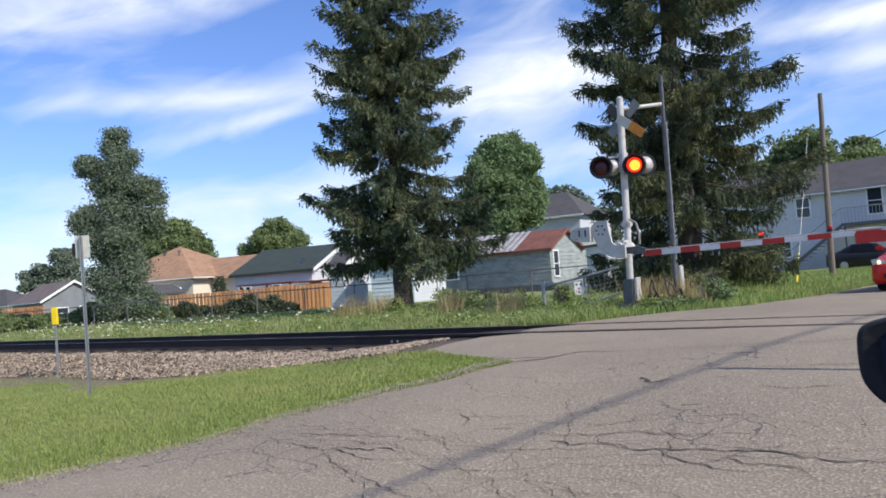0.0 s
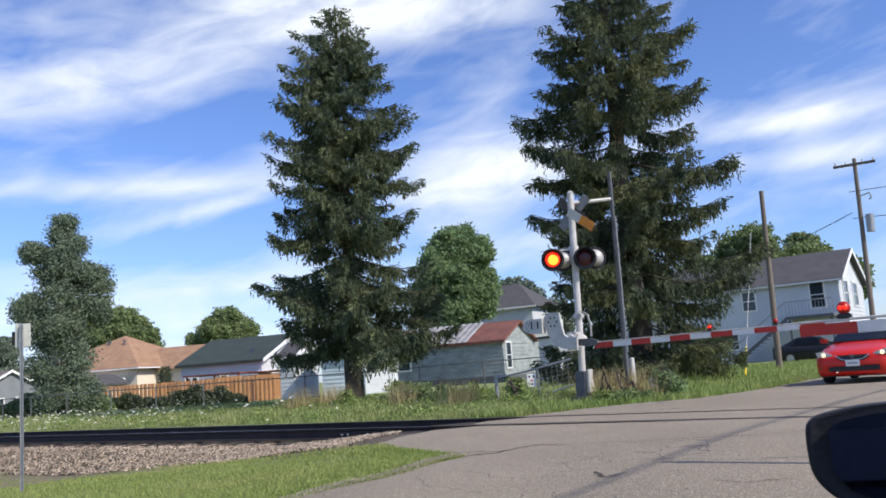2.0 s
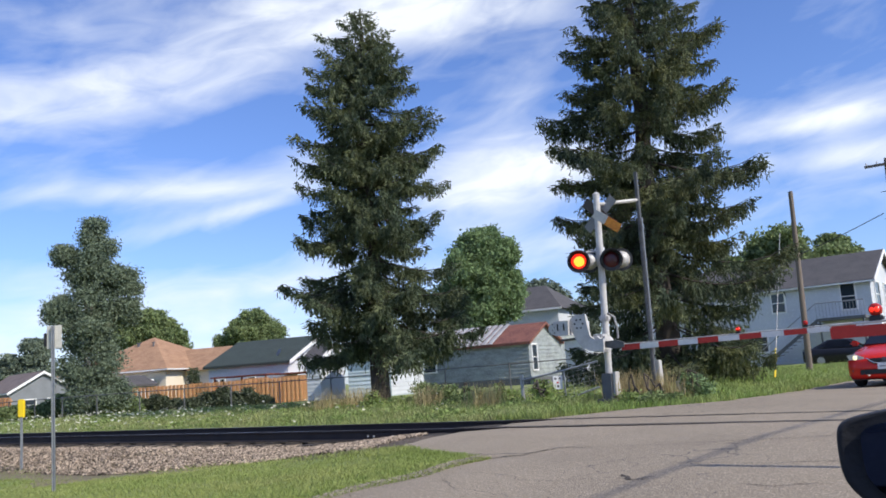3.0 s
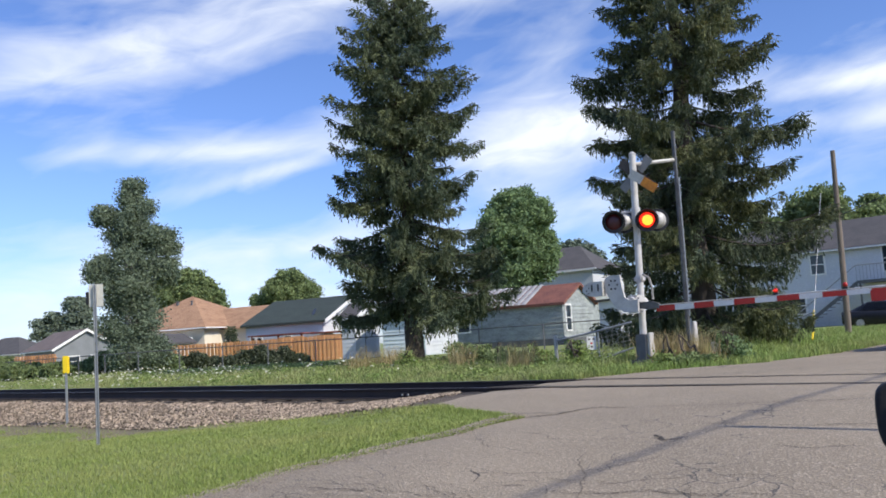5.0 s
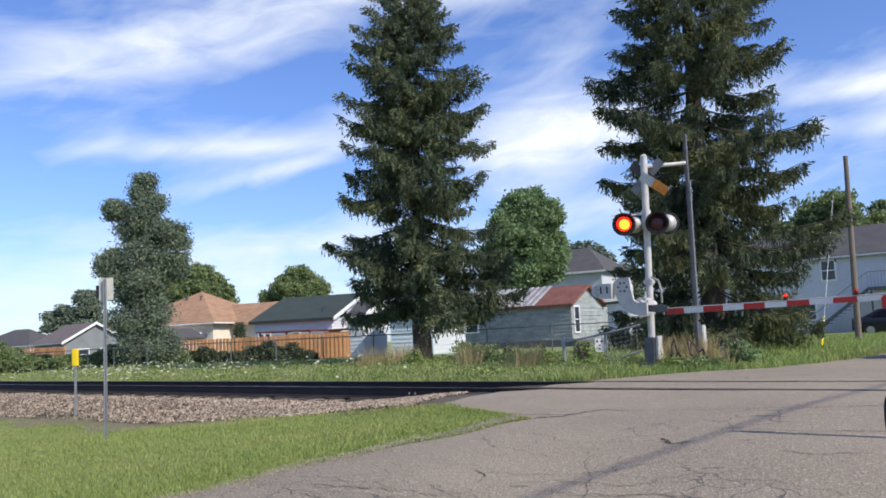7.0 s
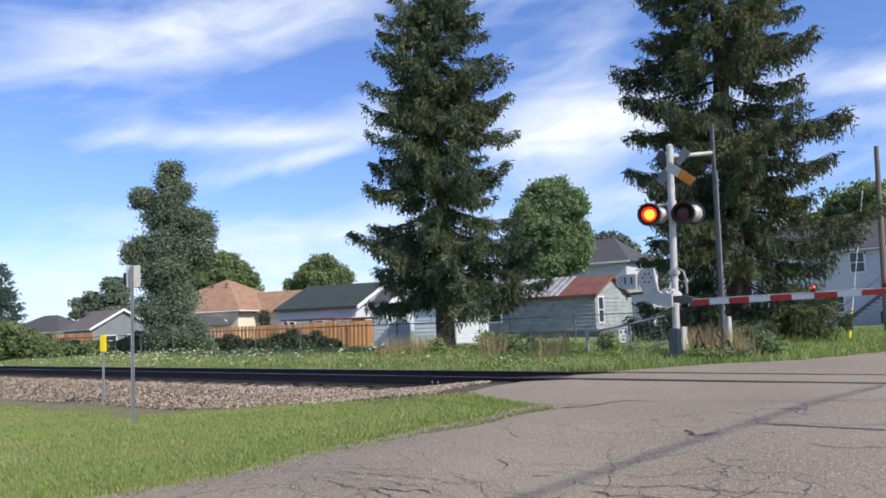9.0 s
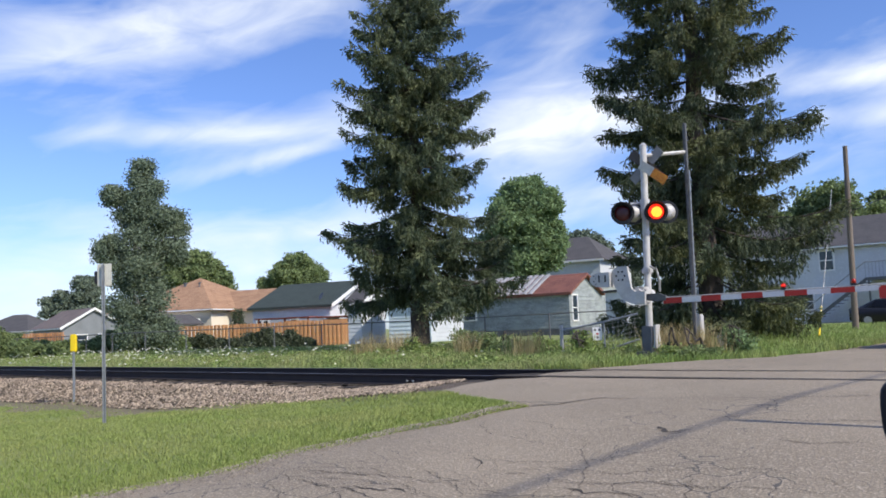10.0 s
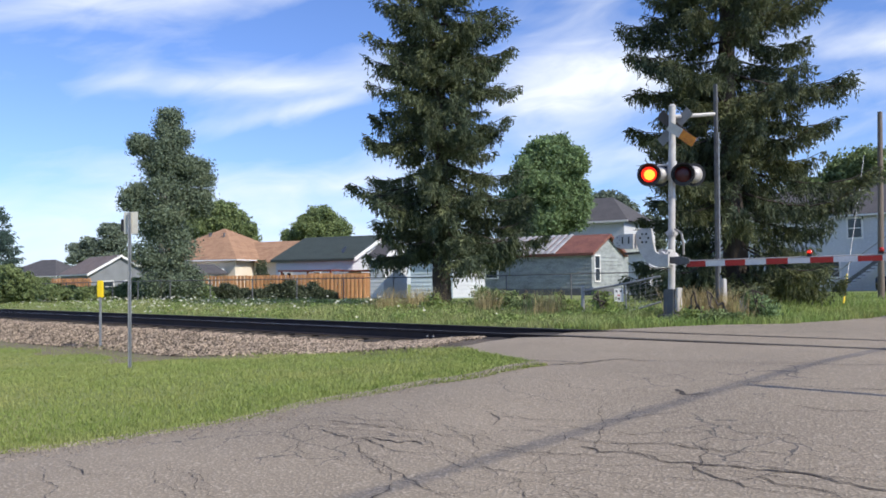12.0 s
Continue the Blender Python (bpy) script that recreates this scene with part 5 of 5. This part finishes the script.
    part("guard", tubes([(-8.75, 26.4, 0.1), (-8.93, 27.35, 0.98)], 0.026, 8), YELLOW, g, "yellow plastic guard")


# ---- vehicles ----
def loft(sections, material_at=None):
    """A skin through sections: lists of (x, y, z) of equal length, closed at both ends."""
    bm = bmesh.new()
    rings = [[bm.verts.new(p) for p in s] for s in sections]
    n = len(rings[0])
    for a, b in zip(rings, rings[1:]):
        for i in range(n):
            bm.faces.new((a[i], a[(i + 1) % n], b[(i + 1) % n], b[i]))
    bm.faces.new(rings[0]), bm.faces.new(rings[-1])
    bmesh.ops.recalc_face_normals(bm, faces=bm.faces)
    return bm


def car(name, label, at, turn, paint, lights, plate=True):
    """A compact saloon, nose towards -y."""
    c = thing(name, label, "car", at, turn)

    def ring(y, w, z0, z1, shoulder=0.12, crown=0.03):
        h = w / 2
        return [(-h * 0.93, y, z0), (-h, y, z0 + 0.1), (-h, y, z0 + (z1 - z0) * 0.55), (-h * 0.985, y, z1 - shoulder), (-h * 0.86, y, z1 - 0.02), (-h * 0.45, y, z1 + crown), (h * 0.45, y, z1 + crown), (h * 0.86, y, z1 - 0.02), (h * 0.985, y, z1 - shoulder), (h, y, z0 + (z1 - z0) * 0.55), (h, y, z0 + 0.1), (h * 0.93, y, z0)]
    body = loft([ring(-2.26, 1.18, 0.3, 0.60, 0.08), ring(-2.2, 1.5, 0.22, 0.66, 0.09), ring(-2.02, 1.70, 0.18, 0.74), ring(-1.6, 1.755, 0.18, 0.83), ring(-0.95, 1.755, 0.18, 0.93), ring(-0.2, 1.755, 0.17, 0.96), ring(1.2, 1.755, 0.17, 0.98), ring(1.9, 1.72, 0.2, 1.0), ring(2.2, 1.55, 0.3, 0.95)])
    part("body", body, paint, c, smooth=True)

    def cab(y, w0, w1, z0, z1):
        return [(-w0 / 2, y[0], z0), (-w1 / 2, y[1], z1 - 0.06), (-w1 / 2 + 0.1, y[1], z1), (w1 / 2 - 0.1, y[1], z1), (w1 / 2, y[1], z1 - 0.06), (w0 / 2, y[0], z0)]
    green = loft([cab((-0.98, -0.95), 1.5, 1.46, 0.9, 0.93), cab((-0.6, -0.25), 1.52, 1.16, 0.93, 1.40), cab((0.2, 0.3), 1.52, 1.18, 0.95, 1.465), cab((1.1, 0.9), 1.5, 1.14, 0.96, 1.42), cab((1.75, 1.72), 1.4, 1.3, 0.97, 1.02)])
    part("roof", green, paint, c, smooth=True)
    bm = bmesh.new()
    vs = [bm.verts.new(p) for p in ((-0.69, -0.93, 0.965), (0.69, -0.93, 0.965), (0.54, -0.27, 1.385), (-0.54, -0.27, 1.385))]
    ws = [bm.verts.new((v.co.x, v.co.y - 0.012, v.co.z + 0.02)) for v in vs]
    bm.faces.new(ws)
    for i in range(4):
        bm.faces.new((vs[i], vs[(i + 1) % 4], ws[(i + 1) % 4], ws[i]))
    part("windscreen", bm, DARK_WIN, c)
    for s in (-1, 1):
        bm = bmesh.new()
        vs = [bm.verts.new((s * x, y, z)) for x, y, z in ((0.765, -0.55, 0.97), (0.765, 1.2, 0.99), (0.615, 0.85, 1.37), (0.61, -0.1, 1.37))]
        bm.faces.new(vs)
        bmesh.ops.solidify(bm, geom=bm.faces[:], thickness=0.02)
        part("side_window", bm, DARK_WIN, c)
        bm = boxes((s * 0.98 - 0.1, s * 0.98 + 0.1, -0.62, -0.5, 0.96, 1.09), bevel=0.04)
        part("wing_mirror", bm, paint, c)
        hl = prism([(s * 0.40, 0.60), (s * 0.76, 0.64), (s * 0.80, 0.74), (s * 0.70, 0.765), (s * 0.45, 0.69)], -2.215, -1.75)
        h = part("headlight", hl, CLEAR, c)
        if lights:
            bm = bmesh.new()
            bmesh.ops.create_uvsphere(bm, u_segments=14, v_segments=10, radius=0.055, matrix=Matrix.Translation((s * 0.63, -2.19, 0.68)))
            part("headlight_bulb", bm, HEADLIGHT, h, smooth=True)
        for y in (-1.35, 1.3):
            w = new("wheel")
            w.parent = c
            w.location = (s * 0.77, y, 0.31)
            bm = bmesh.new()
            tube(bm, (-0.1, 0, 0), (0.1, 0, 0), 0.315, n=26)
            bmesh.ops.bevel(bm, geom=[e for e in bm.edges if len(e.link_faces) == 2 and e.calc_face_angle() > 1], offset=0.03, segments=2, affect="EDGES")
            part("tyre", bm, RUBBER, w)
            bm = bmesh.new()
            tube(bm, (s * 0.09, 0, 0), (s * 0.108, 0, 0), 0.2, n=20)
            part("rim", bm, GALV, w)
        part("fog_lamp", boxes((s * 0.62 - 0.12, s * 0.62 + 0.12, -2.22, -2.12, 0.33, 0.43), bevel=0.02), PLASTIC, c)
    part("grille", prism([(-0.30, 0.655), (0.30, 0.655), (0.36, 0.60), (0.22, 0.52), (-0.22, 0.52), (-0.36, 0.60)], -2.285, -2.2), PLASTIC, c)
    part("grille_trim", tubes([(-0.38, -2.29, 0.665), (-0.22, -2.3, 0.56), (0, -2.305, 0.53), (0.22, -2.3, 0.56), (0.38, -2.29, 0.665)], 0.012), CHROME, c)
    part("lower_grille", boxes((-0.55, 0.55, -2.275, -2.2, 0.29, 0.41), bevel=0.015), PLASTIC, c)
    if plate:
        pl = part("number_plate", boxes((-0.15, 0.15, -2.315, -2.30, 0.40, 0.55), bevel=0.004), WHITE_SIGN, c, "white plate")
        part("plate_bar", boxes((-0.11, 0.11, -2.32, -2.316, 0.455, 0.485)), GALV, pl)
    bm = bmesh.new()
    tube(bm, (0, -2.305, 0.625), (0, -2.29, 0.625), 0.05, n=14)
    part("badge", bm, DARK_BOX, c)
    part("underside", boxes((-0.8, 0.8, -2.0, 2.0, 0.16, 0.24)), BLACK, c)
    return c


def make_mirror():
    """The waiting car round the camera: dark cabin, door and its mirror."""
    c = thing("waiting_car", "dark waiting car with a black door mirror", "car", (0, 0, 0))
    def hull(y, w, z0, z1):
        h, m = w / 2, 0.42
        return [(m - h * 0.94, y, z0), (m - h, y, z0 + 0.1), (m - h, y, z1 - 0.08), (m - h * 0.93, y, z1 - 0.01), (m, y, z1 + 0.01), (m + h * 0.93, y, z1 - 0.01), (m + h, y, z1 - 0.08), (m + h, y, z0 + 0.1), (m + h * 0.94, y, z0)]
    part("body", loft([hull(-2.5, 1.5, -0.1, 0.35), hull(-2.3, 1.76, -0.22, 0.42), hull(-1.6, 1.8, -0.24, 0.42), hull(-0.4, 1.8, -0.24, 0.36), hull(0.75, 1.8, -0.24, 0.33), hull(1.15, 1.8, -0.24, 0.16), hull(1.9, 1.72, -0.24, 0.06), hull(2.15, 1.4, -0.18, -0.02)]), BLACK_PAINT, c, smooth=True)
    roof = loft([[(x, y, z) for x, z in ((-0.30 + e, 1.16 - e), (-0.22 + e, 1.21 - e), (1.06 - e, 1.21 - e), (1.14 - e, 1.16 - e), (1.06 - e, 1.12 - e), (-0.22 + e, 1.12 - e))] for y, e in ((-1.5, 0.04), (-1.2, 0.0), (-0.3, 0.0), (-0.06, 0.03))])
    part("roof", roof, BLACK_PAINT, c)
    part("rear_window", prism([(-0.34, 0.40), (1.18, 0.40), (1.08, 1.14), (-0.24, 1.14)], -1.56, -1.5), DARK_WIN, c)
    part("seat", boxes((-0.2, 1.1, -1.1, -0.45, 0.3, 0.62), bevel=0.08), CABIN, c)
    part("far_side_window", boxes((1.16, 1.2, -1.5, 0.5, 0.34, 1.12), bevel=0.015), DARK_WIN, c)
    part("rear_pillar", boxes((-0.40, -0.32, -1.5, -1.0, 0.38, 1.13), bevel=0.02), BLACK_PAINT, c)
    for x in (-0.38, 1.22):
        for y in (-1.75, 1.35):
            w = new("wheel")
            w.parent = c
            w.location = (x, y, -0.11)
            bm = bmesh.new()
            tube(bm, (-0.1, 0, 0), (0.1, 0, 0), 0.30, n=26)
            part("tyre", bm, RUBBER, w)
            bm = bmesh.new()
            s = -1 if x < 0 else 1
            tube(bm, (s * 0.09, 0, 0), (s * 0.108, 0, 0), 0.19, n=20)
            part("rim", bm, GALV, w)
    shape = [(-0.337, 0.692), (-0.332, 0.701), (-0.32, 0.708), (-0.298, 0.713), (-0.267, 0.719), (-0.218, 0.722), (-0.13, 0.726), (-0.1, 0.7), (-0.095, 0.65), (-0.1, 0.6), (-0.13, 0.578), (-0.235, 0.58), (-0.267, 0.585), (-0.293, 0.592), (-0.311, 0.6), (-0.326, 0.615), (-0.336, 0.634), (-0.338, 0.663)]
    for _ in range(2):          # round the corners
        shape = [q for (x0, z0), (x1, z1) in zip(shape, shape[1:] + shape[:1]) for q in ((0.75 * x0 + 0.25 * x1, 0.75 * z0 + 0.25 * z1), (0.25 * x0 + 0.75 * x1, 0.25 * z0 + 0.75 * z1))]
    cx, cz = -0.215, 0.655

    def ring(k, y, dx=0.0):
        pts = []
        for x, z in shape:
            u, v = (x - cx) * k + dx, y - 1.25
            pts.append((cx + u * 0.974 - v * 0.225, 1.25 + u * 0.225 + v * 0.974, cz + (z - cz) * k))
        return pts
    m = part("mirror_shell", loft([ring(0.93, 1.238), ring(0.985, 1.236), ring(1.0, 1.245), ring(1.0, 1.27), ring(0.93, 1.31), ring(0.7, 1.345)]), PLASTIC, c, smooth=True)
    part("mirror_glass", loft([ring(0.83, 1.2335, 0.008), ring(0.83, 1.2372, 0.008)]), MIRROR, m, "dark reflecting glass")
    part("mirror_stalk", tubes([(-0.14, 1.27, 0.60), (-0.2, 1.2, 0.46), (-0.36, 0.9, 0.28)], 0.03), PLASTIC, m)


# ---- flashing ----
def motions():
    half, first, tick = 0.605, 0.52, 0.0334
    for bulb, at, lit in BULBS:
        out, inside = at @ pose(0, -0.05, 0), at @ pose(0, 0.08, 0)
        on = lit
        rows = [(0.0, out if on else inside)]
        for k in range(19):
            t = first + half * k
            if on:      # goes dark a moment before its twin lights
                rows += [(t - 2 * tick, out), (t - tick, inside)]
            else:
                rows += [(t - tick, inside), (t, out)]
            on = not on
        rows.append((12.0, out if on else inside))
        walk(bulb, rows)


# ---- trees ----
def make_trees():
    def lobe(az, h, k):
        """Uneven limb length round the trunk."""
        return 1 + 0.05 * math.sin(3 * az + 9 * h + k) + 0.05 * math.sin(5 * az - 23 * h + 2 * k)

    def reach_a(h, az):
        right = math.cos(az - radians(43))
        a = float(np.interp(h, (0, 0.08, 0.18, 0.31, 0.43, 0.55, 0.64, 0.76, 0.89, 0.95, 1.0), (2.3, 2.9, 3.0, 3.1, 2.9, 2.7, 2.95, 2.1, 1.7, 0.75, 0.05)))
        b = float(np.interp(h, (0, 0.08, 0.18, 0.31, 0.43, 0.55, 0.64, 0.76, 0.89, 0.95, 1.0), (2.3, 3.5, 3.75, 3.3, 2.8, 2.7, 2.45, 1.95, 1.3, 0.6, 0.05)))
        return 0.93 * lobe(az, h, 1) * (a + (b - a) * (0.5 + 0.5 * right))

    def reach_b(h, az):
        right = math.cos(az - radians(43))
        a = float(np.interp(h, (0, 0.03, 0.12, 0.19, 0.41, 0.59, 0.66, 0.71, 0.85, 1.0), (2.9, 3.4, 3.6, 3.1, 3.2, 2.95, 2.4, 2.0, 1.3, 0.1)))
        b = float(np.interp(h, (0, 0.07, 0.12, 0.17, 0.28, 0.33, 0.39, 0.45, 0.55, 0.66, 0.71, 0.85, 1.0), (1.7, 2.8, 3.6, 4.1, 3.9, 3.1, 3.6, 2.9, 2.9, 2.5, 2.2, 1.4, 0.1)))
        return lobe(az, h, 4) * (a + (b - a) * (0.5 + 0.5 * right))
    spruce((-19.4, 20.2, 0.1), 13.9, reach_a, 11, SPRUCE, "tall dark green spruce with drooping branches", bare=2.3, step=0.45, inner=0.10, spread=0.075, hang=0.5)
    spruce((-11.5, 25.0, 0.2), 17.6, reach_b, 12, SPRUCE_B, "tall ragged olive-green spruce with hanging twigs", bare=1.2, step=0.66, inner=0.18, spread=0.08, hang=0.58)
    birch = [(0.4 * u + 0.1, 0.75 * u + 0.2, z, rx * 0.78, rz) for u, z, rx, rz in ((0, 1.3, 2.0, 1.3), (0.1, 3.0, 2.1, 1.5), (-0.3, 4.6, 2.0, 1.5), (0, 5.9, 2.2, 1.3), (0.3, 7.2, 1.7, 1.2), (-0.3, 7.9, 1.25, 1.0),
             (0.2, 8.7, 1.0, 0.9), (0, 9.7, 0.5, 0.8), (-2.0, 5.7, 0.6, 0.7), (2.0, 7.0, 0.6, 0.6), (2.0, 5.6, 0.6, 0.6), (-1.6, 8.6, 0.4, 0.4))]
    broadleaf("birch_tree", (-42.0, 22.1, -0.1), birch, 0.2, BIRCH_LEAF, "slender grey-green birch with drooping foliage", leaf=0.038, per=4600, seed=5, bark=BIRCH_BARK, clump=0.30, split=8)
    maple = [(0, 0, 7.6, 3.0, 3.6), (0.5, 0.4, 9.4, 2.3, 2.3), (-0.6, -0.5, 9.4, 2.3, 2.4), (0, 0.1, 11.0, 1.5, 1.5), (1.3, 1.2, 7.0, 1.8, 2.4), (-0.8, -0.6, 4.6, 2.6, 2.4)]
    broadleaf("maple_tree", (-39.0, 52.6, 0.0), maple, 0.32, MAPLE_LEAF, "round bright green maple behind the houses", leaf=0.075, per=3000, seed=6, clump=0.30)
    dome = [(0, 0, 6.6, 3.4, 3.2), (1.6, 1.5, 6.6, 2.0, 2.8), (-1.4, -1.4, 6.8, 2.2, 2.8), (0.3, 0.2, 9.0, 1.9, 1.4)]
    broadleaf("garden_tree", (-79.7, 48.2, -0.3), dome, 0.3, DARK_LEAF, "dense dome-shaped green garden tree", leaf=0.09, per=2600, seed=7, clump=0.34)
    broadleaf("garden_tree", (-88.1, 68.0, -0.3), [(0, 0, 7.2, 3.6, 3.4), (1.8, 1.7, 7.4, 2.4, 2.6), (-1.8, -1.6, 6.6, 2.2, 2.6), (0.3, 0.3, 10.0, 2.0, 1.6), (3.4, 3.0, 5.2, 2.0, 2.0), (-3.4, -3.2, 4.8, 1.8, 1.6)], 0.3, DARK_LEAF, "spreading green tree beyond the roofs", leaf=0.095, per=2400, seed=8, clump=0.36)
    broadleaf("garden_tree", (-110.0, 48.8, -0.4), [(0, 0, 4.6, 2.8, 2.8), (1.2, 1.2, 8.0, 1.6, 2.0), (-1.2, -1.2, 5.6, 2.0, 2.0), (1.8, 1.8, 5.0, 1.9, 2.2)], 0.3, HAZED_LEAF, "green tree far behind with leaves paled for haze", leaf=0.11, per=1300, seed=9, clump=0.40)
    spruce((-75.0, 24.8, -0.5), 8.4, lambda h, az: 2.9 * (1 - h) ** 0.8 + 0.1, 31, BLUE_SPRUCE, "bluish garden spruce at the edge of the houses", bare=0.3, spread=0.14, size=1.8)
    spruce((-122.0, 52.0, -0.5), 6.0, lambda h, az: 1.6 * (1 - h) ** 0.8 + 0.1, 32, SPRUCE, "small dark spruce far behind", bare=0.3, spread=0.2, size=2.4)
    spruce((-49.2, 33.2, -0.3), 2.9, lambda h, az: 0.62 * (1 - h) ** 0.6 + 0.08, 33, SPRUCE, "small pointed cedar beside the bungalow", bare=0.1, step=0.2, spread=0.08, size=1.2)
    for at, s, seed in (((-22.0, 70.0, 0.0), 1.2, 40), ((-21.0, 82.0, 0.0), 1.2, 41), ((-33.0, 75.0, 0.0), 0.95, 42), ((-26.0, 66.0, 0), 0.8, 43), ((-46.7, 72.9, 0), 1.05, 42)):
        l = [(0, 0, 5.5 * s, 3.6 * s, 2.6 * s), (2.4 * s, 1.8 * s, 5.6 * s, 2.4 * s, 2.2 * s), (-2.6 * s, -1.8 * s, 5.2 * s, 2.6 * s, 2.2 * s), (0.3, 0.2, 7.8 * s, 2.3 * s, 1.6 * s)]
        # seed 42 trees take the leaf colour paled for haze
        broadleaf("garden_tree", at, l, 0.3, DARK_LEAF if seed != 42 else HAZED_LEAF, "leafy green tree behind the houses", leaf=0.10, per=1500, seed=seed, clump=0.36)
    broadleaf("garden_tree", (-2.5, 62.0, -0.2), [(0, 0, 3.2, 3.0, 2.6), (0.5, 0.2, 5.4, 2.6, 2.2), (1.8, 0.5, 4.2, 2.4, 2.4), (-1.2, 0, 2.6, 2.0, 1.6)], 0.3, DARK_LEAF, "dark leafy tree by the far road", leaf=0.10, per=2000, seed=50, clump=0.3)
    # shrubs: behind the weeds and before the fence
    bush = [(-53.0, 18.2, 1.5, 1.3), (-52.4, 19.7, 1.3, 0.9), (-48.2, 19.6, 1.1, 0.75), (-45.6, 20.4, 1.0, 0.7), (-46.5, 23.3, 1.2, 0.9), (-42.3, 22.7, 0.9, 0.75), (-41.6, 23.6, 0.8, 0.7), (-57.0, 19.0, 1.6, 1.4), (-62.0, 20.0, 1.7, 1.5), (-66.0, 20.5, 1.8, 1.5), (-71.0, 20.5, 2.0, 1.9), (-75.0, 19.5, 2.2, 2.1)]
    vines = [(-43.4, 25.6, 0.55, 0.6), (-42.3, 26.4, 0.5, 0.65), (-41.5, 26.9, 0.3, 0.5), (-39.9, 26.7, 0.35, 0.45), (-39.5, 27.5, 0.4, 0.6), (-38.9, 28.1, 0.45, 0.7), (-38.5, 28.6, 0.5, 0.6), (-38.0, 29.2, 0.45, 0.6), (-37.5, 29.6, 0.3, 0.45)]
    for i, (x, y, r, h) in enumerate(bush + vines):
        far = i < len(bush)
        broadleaf("shrub", (x, y, -0.3), [(0, 0, h * 0.8, r, h), (0.6 * r, 0.5 * r, h * 0.7, r * 0.7, h * 0.7), (-0.6 * r, -0.4 * r, h * 0.7, r * 0.8, h * 0.8)], 0.04, DARK_LEAF if far else VINE_LEAF, "dark green shrub before the garden fence" if far else "dark leafy vine shrub on the wire fence", "shrub", leaf=0.05 if far else 0.042, per=3200 if far else 5200, seed=60 + i, clump=0.16)
    tall = [(-10.75, 16.5, 0.20, 0.30), (-13.6, 17.2, 0.35, 0.34), (-14.4, 17.3, 0.3, 0.38), (-14.9, 17.5, 0.35, 0.32), (-15.8, 18.2, 0.45, 0.40), (-13.0, 18.0, 0.3, 0.3), (-7.7, 15.9, 0.32, 0.10), (-8.2, 15.9, 0.25, 0.10), (-7.6, 17.6, 0.25, 0.30), (-10.2, 15.6, 0.3, 0.10), (-16.8, 17.0, 0.3, 0.3)]
    for i, (x, y, r, h) in enumerate(tall):
        broadleaf("weed_bush", (x, y, 0.0), [(0, 0, h * 0.8, r, h), (0.5 * r, 0.4 * r, h * 0.5, r * 0.7, h * 0.6)], 0.02, MAPLE_LEAF if i in (8,) else DARK_LEAF if i in (1, 2, 3, 4, 6) else VERGE, "leafy green weed bush beside the railway", "shrub", leaf=0.022, per=9000, seed=80 + i, clump=0.10, split=0)


make_ground()
ROAD = make_road()
make_cracks(ROAD)
make_houses()
make_fence()
make_track()
make_signals()
make_posts()
make_poles()
car("car", "red compact car waiting with its headlights on", (-4.55, 23.5, -0.10), 0, RED_PAINT, True)
car("car", "black car parked beside the white house", (-12.5, 50.0, -0.05), 100, BLACK_PAINT, False)
make_mirror()
make_trees()
make_ballast()
make_lawn()
motions()
